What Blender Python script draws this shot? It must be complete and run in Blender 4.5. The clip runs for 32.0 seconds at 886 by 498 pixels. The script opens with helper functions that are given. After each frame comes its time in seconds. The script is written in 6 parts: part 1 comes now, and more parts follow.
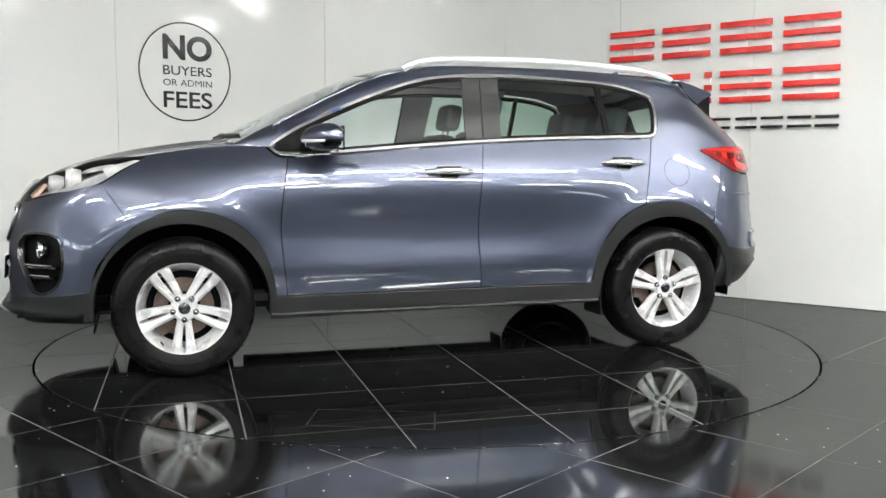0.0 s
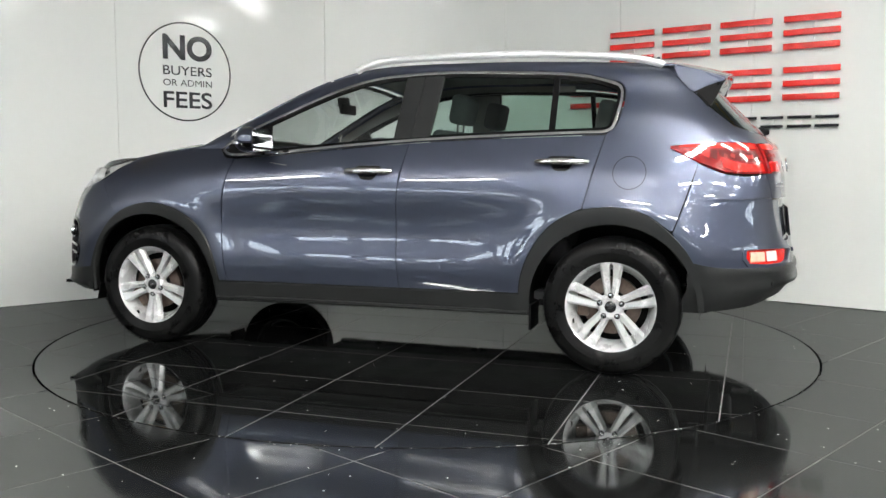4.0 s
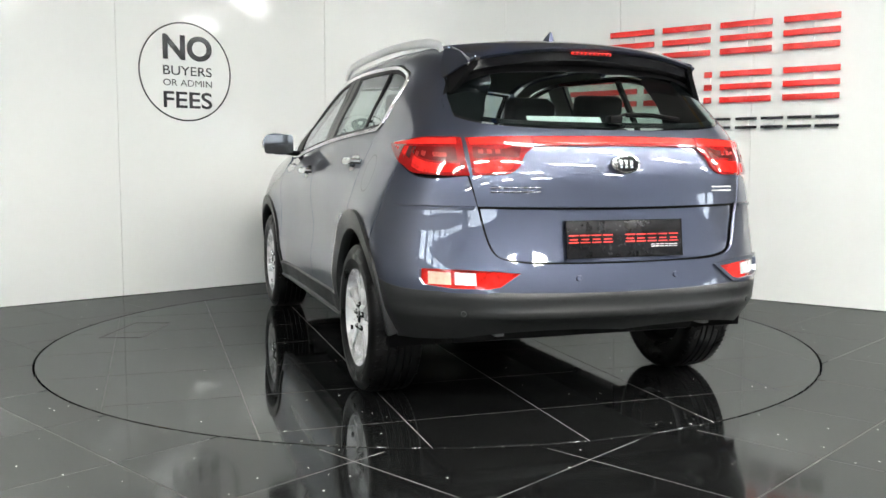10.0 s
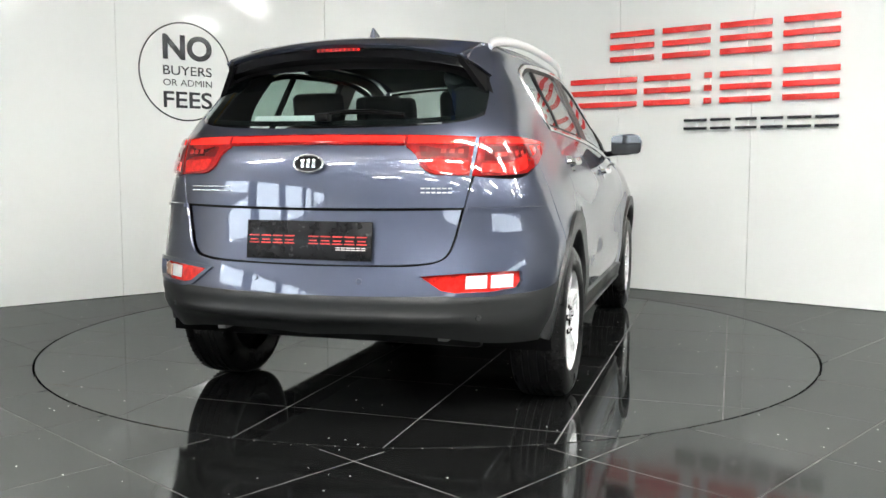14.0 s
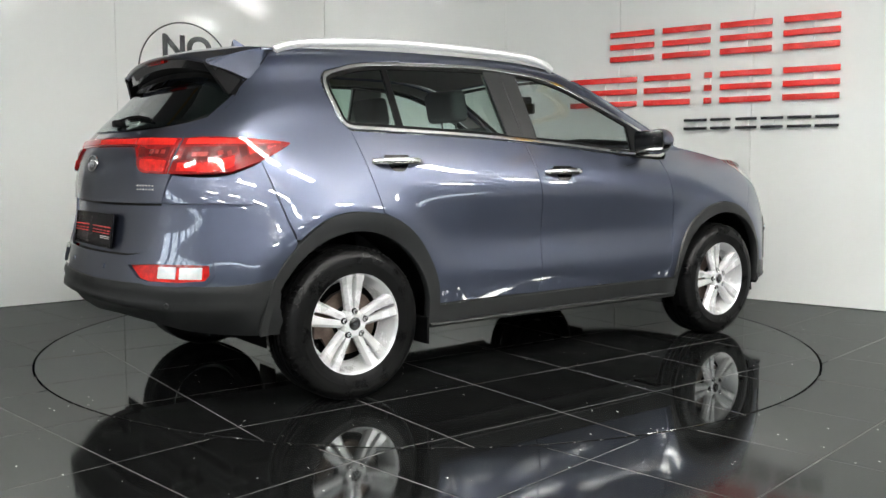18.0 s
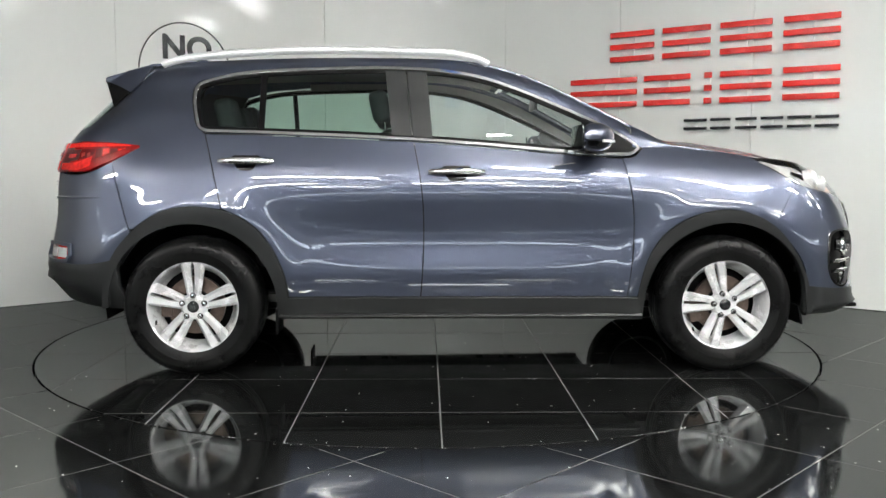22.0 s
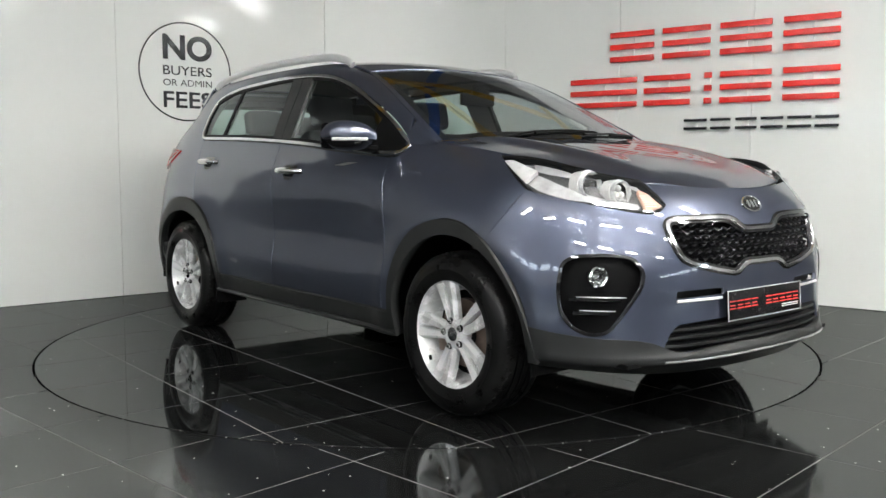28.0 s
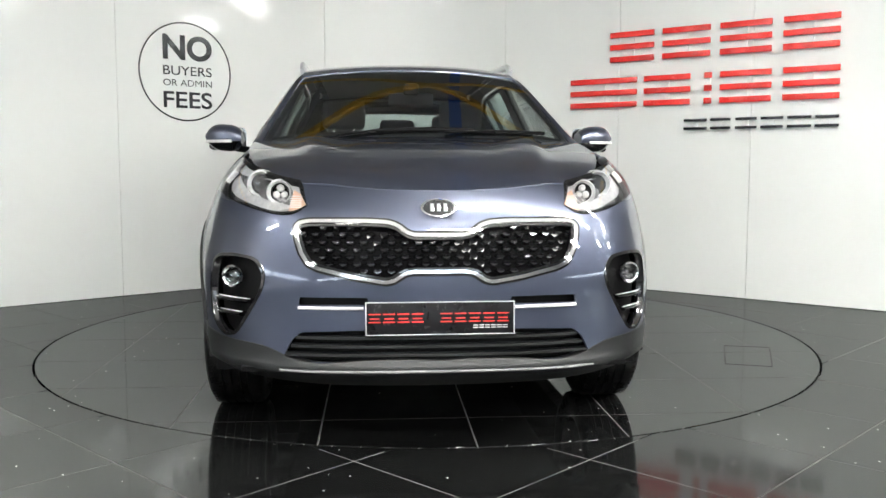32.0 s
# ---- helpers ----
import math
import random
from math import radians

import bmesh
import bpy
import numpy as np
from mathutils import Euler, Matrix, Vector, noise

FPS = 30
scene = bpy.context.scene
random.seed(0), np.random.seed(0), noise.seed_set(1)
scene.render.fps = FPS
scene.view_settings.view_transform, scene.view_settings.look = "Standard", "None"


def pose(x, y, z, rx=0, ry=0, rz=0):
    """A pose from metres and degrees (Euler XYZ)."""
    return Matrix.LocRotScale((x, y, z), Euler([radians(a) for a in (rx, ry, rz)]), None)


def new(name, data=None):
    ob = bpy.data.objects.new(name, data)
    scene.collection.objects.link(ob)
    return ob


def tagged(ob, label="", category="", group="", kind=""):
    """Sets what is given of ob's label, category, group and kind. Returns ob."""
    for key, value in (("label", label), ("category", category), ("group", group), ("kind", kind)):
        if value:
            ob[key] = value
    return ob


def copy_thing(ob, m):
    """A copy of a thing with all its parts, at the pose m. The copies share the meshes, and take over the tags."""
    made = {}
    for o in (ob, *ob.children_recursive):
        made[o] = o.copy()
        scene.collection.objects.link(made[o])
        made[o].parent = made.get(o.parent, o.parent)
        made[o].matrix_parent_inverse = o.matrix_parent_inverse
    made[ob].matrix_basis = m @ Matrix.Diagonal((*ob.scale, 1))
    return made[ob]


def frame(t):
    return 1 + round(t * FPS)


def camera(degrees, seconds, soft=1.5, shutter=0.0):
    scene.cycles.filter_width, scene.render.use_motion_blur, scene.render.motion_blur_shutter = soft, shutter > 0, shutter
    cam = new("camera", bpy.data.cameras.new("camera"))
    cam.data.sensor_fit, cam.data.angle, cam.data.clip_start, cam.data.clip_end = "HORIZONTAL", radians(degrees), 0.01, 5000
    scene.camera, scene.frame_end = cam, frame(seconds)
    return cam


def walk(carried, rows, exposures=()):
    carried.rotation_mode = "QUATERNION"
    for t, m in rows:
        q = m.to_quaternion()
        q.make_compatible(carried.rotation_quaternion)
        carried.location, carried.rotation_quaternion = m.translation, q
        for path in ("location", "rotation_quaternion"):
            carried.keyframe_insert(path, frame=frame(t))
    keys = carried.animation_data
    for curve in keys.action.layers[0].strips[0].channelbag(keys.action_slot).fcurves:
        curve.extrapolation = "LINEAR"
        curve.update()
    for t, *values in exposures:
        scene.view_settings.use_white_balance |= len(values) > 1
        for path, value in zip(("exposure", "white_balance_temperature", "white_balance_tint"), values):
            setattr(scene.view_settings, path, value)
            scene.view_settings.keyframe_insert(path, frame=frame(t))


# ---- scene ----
EXPOSURES = [(0.0, 0.17), (2.0, 0.06), (6.0, 0.1), (8.0, 0.13), (10.0, 0.36), (13.0, 0.46), (17.0, -0.04), (21.0, -0.05), (25.0, -0.06), (28.0, 0.0), (30.0, 0.22), (32.0, 0.35)]
LAMP_GLOW = 88.0
DAY_GLOW = 6.0
# The camera stands still; the turntable's axis is the origin.
cam = camera(52.59, 32.0)
EYE = Matrix.Translation((0.081, -5.487, 1.048)) @ pose(0, 0, 0, 90 - 5.345, 0, 0) @ pose(0, 0, 0, 0, 0, 0.116)
walk(cam, [(0, EYE), (32.0, EYE)], exposures=EXPOSURES)

# ---- world: the hall is closed, only a trace of skylight ----
world = bpy.data.worlds.new("world")
scene.world = world
world.use_nodes = True
world.node_tree.nodes["Background"].inputs[0].default_value = (0.75, 0.82, 0.9, 1)
world.node_tree.nodes["Background"].inputs[1].default_value = 0.05

# ---- materials ----
def mat(name, base, rough=0.5, metal=0.0, coat=0.0, vary=0.12, scale=6.0, grain=60.0, bump=0.0, rvary=0.08, emit=None, strength=0.0,
        glass=False, ior=1.45, sheen=0.0):
    """A procedural surface: two scales of noise vary its colour and roughness, a third gives fine relief."""
    m = bpy.data.materials.new(name)
    m.use_nodes = True
    nt = m.node_tree
    b = nt.nodes["Principled BSDF"]
    b.inputs["Metallic"].default_value = metal
    b.inputs["IOR"].default_value = ior
    b.inputs["Coat Weight"].default_value = coat
    b.inputs["Coat Roughness"].default_value = 0.02
    b.inputs["Sheen Weight"].default_value = sheen
    if glass:
        b.inputs["Transmission Weight"].default_value = 1.0
    if emit:
        b.inputs["Emission Color"].default_value = (*emit, 1)
        b.inputs["Emission Strength"].default_value = strength
    co = nt.nodes.new("ShaderNodeTexCoord")
    big, small = nt.nodes.new("ShaderNodeTexNoise"), nt.nodes.new("ShaderNodeTexNoise")
    big.inputs["Scale"].default_value, small.inputs["Scale"].default_value = scale, grain
    big.inputs["Detail"].default_value = 4
    add = nt.nodes.new("ShaderNodeMath")
    add.operation = "MULTIPLY_ADD"
    add.inputs[1].default_value = 0.35
    nt.links.new(co.outputs["Object"], big.inputs["Vector"])
    nt.links.new(co.outputs["Object"], small.inputs["Vector"])
    nt.links.new(small.outputs["Fac"], add.inputs[0])
    nt.links.new(big.outputs["Fac"], add.inputs[2])
    for sock, lo, hi in (("c", None, None), ("r", max(0.0, rough - rvary), min(1.0, rough + rvary))):
        ramp = nt.nodes.new("ShaderNodeMapRange")
        ramp.inputs["From Min"].default_value, ramp.inputs["From Max"].default_value = 0.4, 0.95
        if sock == "c":
            ramp.inputs["To Min"].default_value, ramp.inputs["To Max"].default_value = 1 - vary, 1 + vary
            mul = nt.nodes.new("ShaderNodeVectorMath")
            mul.operation = "SCALE"
            mul.inputs[0].default_value = base
            nt.links.new(ramp.outputs[0], mul.inputs["Scale"])
            nt.links.new(mul.outputs[0], b.inputs["Base Color"])
        else:
            ramp.inputs["To Min"].default_value, ramp.inputs["To Max"].default_value = lo, hi
            nt.links.new(ramp.outputs[0], b.inputs["Roughness"])
        nt.links.new(add.outputs[0], ramp.inputs["Value"])
    if bump:
        bn = nt.nodes.new("ShaderNodeBump")
        bn.inputs["Strength"].default_value = bump
        bn.inputs["Distance"].default_value = 0.002
        nt.links.new(small.outputs["Fac"], bn.inputs["Height"])
        nt.links.new(bn.outputs[0], b.inputs["Normal"])
    return m


def clear_glass(name, tint, see, rough=0.0, gloss=0.075):
    """Thin tinted glass: a see-through tint under a mirror coat that follows Fresnel."""
    m = bpy.data.materials.new(name)
    m.use_nodes = True
    nt = m.node_tree
    nt.nodes.remove(nt.nodes["Principled BSDF"])
    out = nt.nodes["Material Output"]
    tr, gl, mix, fr, pw, ma = (nt.nodes.new("ShaderNode" + k) for k in ("BsdfTransparent", "BsdfGlossy", "MixShader", "LayerWeight", "Math", "Math"))
    tr.inputs[0].default_value = (*[c * see for c in tint], 1)
    gl.inputs["Roughness"].default_value = rough
    gl.inputs["Color"].default_value = (0.95, 0.97, 1, 1)
    fr.inputs["Blend"].default_value = 0.5
    pw.operation, ma.operation = "POWER", "MULTIPLY_ADD"
    pw.inputs[1].default_value, ma.inputs[1].default_value, ma.inputs[2].default_value = 4.5, 0.9, gloss
    nt.links.new(fr.outputs["Facing"], pw.inputs[0])
    nt.links.new(pw.outputs[0], ma.inputs[0])
    nt.links.new(ma.outputs[0], mix.inputs[0])
    nt.links.new(tr.outputs[0], mix.inputs[1])
    nt.links.new(gl.outputs[0], mix.inputs[2])
    nt.links.new(mix.outputs[0], out.inputs["Surface"])
    return m


PAINT = mat("blue_grey_metallic_paint", (0.083, 0.096, 0.142), 0.32, 0.85, 1.0, 0.03, 1.5, 900, 0.0, 0.03)
PAINT.node_tree.nodes["Principled BSDF"].inputs["Coat IOR"].default_value = 1.78
CLAD = mat("dark_grey_moulded_plastic", (0.0125, 0.0132, 0.0135), 0.36, 0, 0, 0.15, 3, 400, 0.25)
BLACK = mat("black_trim", (0.004, 0.004, 0.0043), 0.4, 0, 0, 0.2, 5, 200, ior=1.18)
GLOSSBLACK = mat("gloss_black_trim", (0.006, 0.006, 0.007), 0.08, 0, 1.0, 0.1)
CHROME = mat("chrome", (0.92, 0.925, 0.93), 0.09, 1.0, 0, 0.03, rvary=0.02)
SATIN = mat("satin_silver", (0.80, 0.805, 0.81), 0.4, 0.6, 0, 0.05)
RIM = mat("silver_alloy_paint", (0.64, 0.645, 0.65), 0.28, 0.35, 0.4, 0.05, 8, 300)
RUBBER = mat("tyre_rubber", (0.0045, 0.0045, 0.0046), 0.3, 0, 0.0, 0.4, 9, 250, 0.12, ior=1.24)
STEEL = mat("worn_brake_steel", (0.16, 0.12, 0.10), 0.4, 0.8, 0, 0.4, 12, 90)
SEATS = mat("charcoal_seat_cloth", (0.05, 0.05, 0.053), 0.85, 0, 0, 0.25, 8, 500, 0.4)
DASH = mat("dark_dashboard_plastic", (0.018, 0.018, 0.02), 0.6, 0, 0, 0.2, 5, 300, 0.3)
LINING = mat("pale_grey_roof_lining", (0.26, 0.255, 0.245), 0.9, 0, 0, 0.08, 5, 300)
BRIGHTRED = mat("bright_red_lamp_band", (0.72, 0.022, 0.016), 0.07, 0, 0.6, 0.2, 40, 120, rvary=0.03)
# Pale grey for the skirt lip's painted highlight and the bare brackets.
LIP = mat("grey_metal_and_lip_highlight", (0.17, 0.17, 0.17), 0.3, 0, 0, 0.2, 9, 90)
RED = mat("red_lamp_lens", (0.62, 0.014, 0.010), 0.08, 0, 0.8, 0.45, 34, 110, rvary=0.04)
LAMPDARK = mat("deep_red_lamp_cover", (0.24, 0.005, 0.005), 0.06, 0, 1.0, 0.35, 26, 90, rvary=0.03)
FACET = mat("pink_lamp_facet", (0.42, 0.035, 0.030), 0.12, 0.3, 1.0, 0.3, 60, 150)
DARKRED = mat("dark_red_lamp_lens", (0.11, 0.004, 0.004), 0.1, 0, 0.8, 0.2, 14, 60)
LENS = mat("pale_lamp_reflector", (0.84, 0.84, 0.83), 0.15, 0.3, 1.0, 0.15, 30, 90)
BOWL = mat("silvered_lamp_bowl", (0.66, 0.66, 0.67), 0.18, 0.35, 0.2, 0.25, 18, 60)
DARKBOWL = mat("smoked_lamp_housing", (0.26, 0.26, 0.265), 0.22, 0.5, 0.5, 0.25, 18, 60)
AMBER = mat("amber_indicator", (0.84, 0.54, 0.40), 0.2, 0.2, 1.0, 0.2, 25, 70)
GLASS = clear_glass("tinted_window_glass", (0.74, 0.90, 0.83), 0.80, 0.0, 0.055)
REARGLASS = clear_glass("rear_window_glass", (0.78, 0.92, 0.88), 0.72, 0.0, 0.04)
FRONTGLASS = clear_glass("front_window_glass", (0.90, 0.97, 0.95), 0.95, 0.0, 0.12)
SCREENGLASS = clear_glass("laminated_windscreen_glass", (0.92, 0.97, 0.95), 0.95, 0.0, 0.21)
LAMPGLASS = clear_glass("clear_lamp_cover", (1, 1, 1), 0.95)
MIRROR = mat("mirror_glass", (0.85, 0.87, 0.88), 0.02, 1.0, 0, 0.02, rvary=0.01)
PLATE = mat("black_show_plate", (0.008, 0.008, 0.009), 0.22, 0, 0.0, 0.2, 20, 80, ior=1.35)
REDINK = mat("red_print", (0.62, 0.03, 0.025), 0.45)
WHITEINK = mat("white_print", (0.75, 0.75, 0.75), 0.45)
WHITEPANEL = mat("gloss_white_wall_panel", (0.74, 0.755, 0.735), 0.07, 0, 0.0, 0.015, 0.8, 30, 0.0, 0.02, ior=1.3)
REDACRYLIC = mat("red_acrylic", (0.66, 0.028, 0.022), 0.25, 0, 0.4, 0.03)
BLACKACRYLIC = mat("black_acrylic", (0.012, 0.013, 0.016), 0.25, 0, 0.4, 0.05)
HALLWALL = mat("hall_wall_paint", (0.50, 0.50, 0.49), 0.7, 0, 0, 0.08, 0.7, 20)
HALLDARK = mat("hall_side_paint", (0.52, 0.52, 0.52), 0.6, 0, 0, 0.1, 0.7, 20)
CEIL = mat("roof_lining_sheet", (0.36, 0.355, 0.35), 0.7, 0, 0, 0.08, 0.5, 10)
YELLOW = mat("yellow_painted_steel", (0.62, 0.36, 0.04), 0.45, 0, 0, 0.1)
BLUESTEEL = mat("blue_painted_steel", (0.03, 0.12, 0.50), 0.45, 0, 0, 0.1)
DAYLIGHT = mat("overcast_daylight", (0.8, 0.85, 0.9), 0.9, emit=(0.80, 0.90, 1.0), strength=DAY_GLOW)
LAMP = mat("lamp_diffuser", (0.9, 0.9, 0.9), 0.5, emit=(1.0, 0.995, 0.955), strength=LAMP_GLOW)


def floor_material(name, base, rough, polish):
    """Polished granite: near black with pale mica flecks, faint smears in the polish."""
    m = mat(name, base, rough, 0, 0, 0.25, 2.2, 55, 0.0, 0.025)
    nt = m.node_tree
    b = nt.nodes["Principled BSDF"]
    co = nt.nodes.new("ShaderNodeTexCoord")
    vo = nt.nodes.new("ShaderNodeTexVoronoi")
    vo.inputs["Scale"].default_value = 27
    info = nt.nodes.new("ShaderNodeObjectInfo")
    far = nt.nodes.new("ShaderNodeVectorMath")
    far.operation = "SCALE"
    far.inputs[0].default_value = (37.0, 53.0, 0.0)
    nt.links.new(info.outputs["Random"], far.inputs["Scale"])
    put = nt.nodes.new("ShaderNodeVectorMath")
    nt.links.new(co.outputs["Object"], put.inputs[0])
    nt.links.new(far.outputs[0], put.inputs[1])
    nt.links.new(put.outputs[0], vo.inputs["Vector"])
    sep = nt.nodes.new("ShaderNodeSeparateColor")
    nt.links.new(vo.outputs["Color"], sep.inputs[0])
    size = nt.nodes.new("ShaderNodeMath")
    size.operation = "MULTIPLY_ADD"
    size.inputs[1].default_value, size.inputs[2].default_value = 0.9, -0.77
    nt.links.new(sep.outputs[0], size.inputs[0])
    less = nt.nodes.new("ShaderNodeMath")
    less.operation = "LESS_THAN"
    nt.links.new(vo.outputs["Distance"], less.inputs[0])
    nt.links.new(size.outputs[0], less.inputs[1])
    mix = nt.nodes.new("ShaderNodeMix")
    mix.data_type = "RGBA"
    old = b.inputs["Base Color"].links[0].from_socket
    nt.links.new(less.outputs[0], mix.inputs["Factor"])
    nt.links.new(old, mix.inputs["A"])
    mix.inputs["B"].default_value = (0.85, 0.85, 0.82, 1)
    nt.links.new(mix.outputs["Result"], b.inputs["Base Color"])
    b.inputs["Specular IOR Level"].default_value = 0.0
    gl, lw, amt, ms = (nt.nodes.new("ShaderNode" + k) for k in ("BsdfGlossy", "LayerWeight", "Math", "MixShader"))
    lw.inputs["Blend"].default_value = 0.5
    amt.operation = "MULTIPLY_ADD"
    amt.inputs[1].default_value, amt.inputs[2].default_value = polish, 0.02
    gl.inputs["Color"].default_value = (0.97, 1.0, 0.99, 1)
    nt.links.new(b.inputs["Roughness"].links[0].from_socket, gl.inputs["Roughness"])
    nt.links.new(lw.outputs["Facing"], amt.inputs[0])
    nt.links.new(amt.outputs[0], ms.inputs[0])
    nt.links.new(b.outputs[0], ms.inputs[1])
    nt.links.new(gl.outputs[0], ms.inputs[2])
    nt.links.new(ms.outputs[0], nt.nodes["Material Output"].inputs["Surface"])
    return m


GRANITE = floor_material("polished_black_granite", (0.007, 0.0072, 0.0072), 0.08, 0.20)
TABLE = floor_material("freshly_polished_black_granite", (0.007, 0.0072, 0.0072), 0.04, 0.24)
GROUT = mat("pale_grey_grout", (0.13, 0.128, 0.124), 0.8, 0, 0, 0.2, 4, 60)


# ---- building helpers ----
def finish(name, bm, material, parent=None, smooth=False):
    me = bpy.data.meshes.new(name)
    bm.to_mesh(me)
    bm.free()
    me.materials.append(material)
    if smooth:
        me.polygons.foreach_set("use_smooth", [True] * len(me.polygons))
        me.set_sharp_from_angle(angle=radians(38))
    ob = new(name, me)
    ob.parent = parent
    return ob


def part(name, bm, material, parent, label="", smooth=True):
    ob = finish(name, bm, material, parent, smooth)
    return tagged(ob, label) if label else ob


def add_box(bm, size, m, bevel=0.0, seg=2):
    r = bmesh.ops.create_cube(bm, size=1, matrix=Matrix.Diagonal((*size, 1)))
    vs = r["verts"]
    if bevel:
        es = list({e for v in vs for e in v.link_edges})
        q = bmesh.ops.bevel(bm, geom=es, offset=bevel, segments=seg, affect="EDGES", profile=0.6)
        vs = list({v for f in q["faces"] for v in f.verts} | {v for v in vs if v.is_valid})
    bmesh.ops.transform(bm, matrix=m, verts=vs)
    return bm


def box(size, m=Matrix(), bevel=0.0, seg=2):
    return add_box(bmesh.new(), size, m, bevel, seg)


def sweep(path, ring, bm=None, closed=False, up=(0, 0, 1), scale=None, cap=True):
    """A ring of (side, up) offsets carried along a path."""
    bm = bm or bmesh.new()
    n = len(path)
    rows = []
    pts = [Vector(p) for p in path]
    for i, p in enumerate(pts):
        a = pts[(i - 1) % n] if closed or i else p
        b = pts[(i + 1) % n] if closed or i < n - 1 else p
        d = (b - a).normalized()
        s = d.cross(Vector(up)).normalized()
        u = s.cross(d).normalized()
        k = scale[i] if scale else 1.0
        rows.append([bm.verts.new(p + s * x * k + u * y * k) for x, y in ring])
    m = len(ring)
    for i in range(n if closed else n - 1):
        for j in range(m):
            bm.faces.new((rows[i][j], rows[i][(j + 1) % m], rows[(i + 1) % n][(j + 1) % m], rows[(i + 1) % n][j]))
    if cap and not closed:
        bm.faces.new(rows[0][::-1])
        bm.faces.new(rows[-1])
    bmesh.ops.recalc_face_normals(bm, faces=bm.faces[:])
    return bm


def lathe(profile, steps, bm=None, m=Matrix(), closed=True):
    """A profile of (radius, along) turned about the y axis."""
    bm = bm or bmesh.new()
    rows = []
    for i in range(steps):
        a = 2 * math.pi * i / steps
        rows.append([bm.verts.new(m @ Vector((r * math.cos(a), y, r * math.sin(a)))) for r, y in profile])
    k = len(profile)
    for i in range(steps):
        q, w = rows[i], rows[(i + 1) % steps]
        for j in range(k if closed else k - 1):
            bm.faces.new((q[j], q[(j + 1) % k], w[(j + 1) % k], w[j]))
    bmesh.ops.recalc_face_normals(bm, faces=bm.faces[:])
    return bm


def circle(r, n, rx=1.0, ry=1.0):
    return [(r * rx * math.cos(2 * math.pi * i / n), r * ry * math.sin(2 * math.pi * i / n)) for i in range(n)]


def prism(poly, depth, m=Matrix(), bm=None):
    """A flat outline in the x-z plane given thickness along y."""
    bm = bm or bmesh.new()
    f = [bm.verts.new(m @ Vector((x, 0, z))) for x, z in poly]
    b = [bm.verts.new(m @ Vector((x, depth, z))) for x, z in poly]
    n = len(poly)
    bm.faces.new(f)
    bm.faces.new(b[::-1])
    for i in range(n):
        bm.faces.new((f[i], b[i], b[(i + 1) % n], f[(i + 1) % n]))
    bmesh.ops.recalc_face_normals(bm, faces=bm.faces[:])
    return bm


# ---- smooth curves and the car's master surfaces ----
def spline(ts, vals):
    """A natural cubic spline through the values at ts."""
    ts, v = np.asarray(ts, float), np.asarray(vals, float)
    n, h = len(ts), np.diff(ts)
    A = np.eye(n)
    r = np.zeros_like(v)
    for i in range(1, n - 1):
        A[i, i - 1:i + 2] = h[i - 1], 2 * (h[i - 1] + h[i]), h[i]
        r[i] = 6 * ((v[i + 1] - v[i]) / h[i] - (v[i] - v[i - 1]) / h[i - 1])
    s = np.linalg.solve(A, r)

    def f(t):
        t = np.asarray(t, float)
        i = np.clip(np.searchsorted(ts, t) - 1, 0, n - 2)
        d = t - ts[i]
        hh = h[i]
        if v.ndim > 1:
            d, hh = d[..., None], hh[..., None]
        return v[i] + d * ((v[i + 1] - v[i]) / hh - hh * (2 * s[i] + s[i + 1]) / 6) + d ** 2 * s[i] / 2 + d ** 3 * (s[i + 1] - s[i]) / (6 * hh)
    return f


def curve(pts, step=0.022):
    p = np.asarray(pts, float)
    if len(p) == 2:
        n = max(2, int(np.hypot(*(p[1] - p[0])) / step) + 1)
        return [tuple(q) for q in p[0] + np.linspace(0, 1, n)[:, None] * (p[1] - p[0])]
    t = np.r_[0, np.cumsum(np.hypot(*np.diff(p, axis=0).T))]
    n = max(3, int(t[-1] / step) + 1)
    return [tuple(q) for q in spline(t, p)(np.linspace(0, t[-1], n))]


def outline(*curves, step=0.022):
    """A closed outline of smooth curves that meet at corners."""
    out = []
    for c in curves:
        c = curve(c, step)
        if out and math.dist(out[-1], c[0]) < 1e-6:
            c = c[1:]
        out += c
    if math.dist(out[0], out[-1]) < 1e-6:
        out.pop()
    return out


def rounded(poly, r=0.02, n=4):
    """Round the corners of an outline."""
    out = []
    k = len(poly)
    for i in range(k):
        a, b, c = (Vector(poly[j % k]) for j in (i - 1, i, i + 1))
        d, e = (a - b), (c - b)
        q = min(r, d.length * 0.45, e.length * 0.45)
        s, t = b + d.normalized() * q, b + e.normalized() * q
        for j in range(n + 1):
            w = j / n
            out.append(tuple(s * (1 - w) ** 2 + b * 2 * w * (1 - w) + t * w ** 2))
    return out


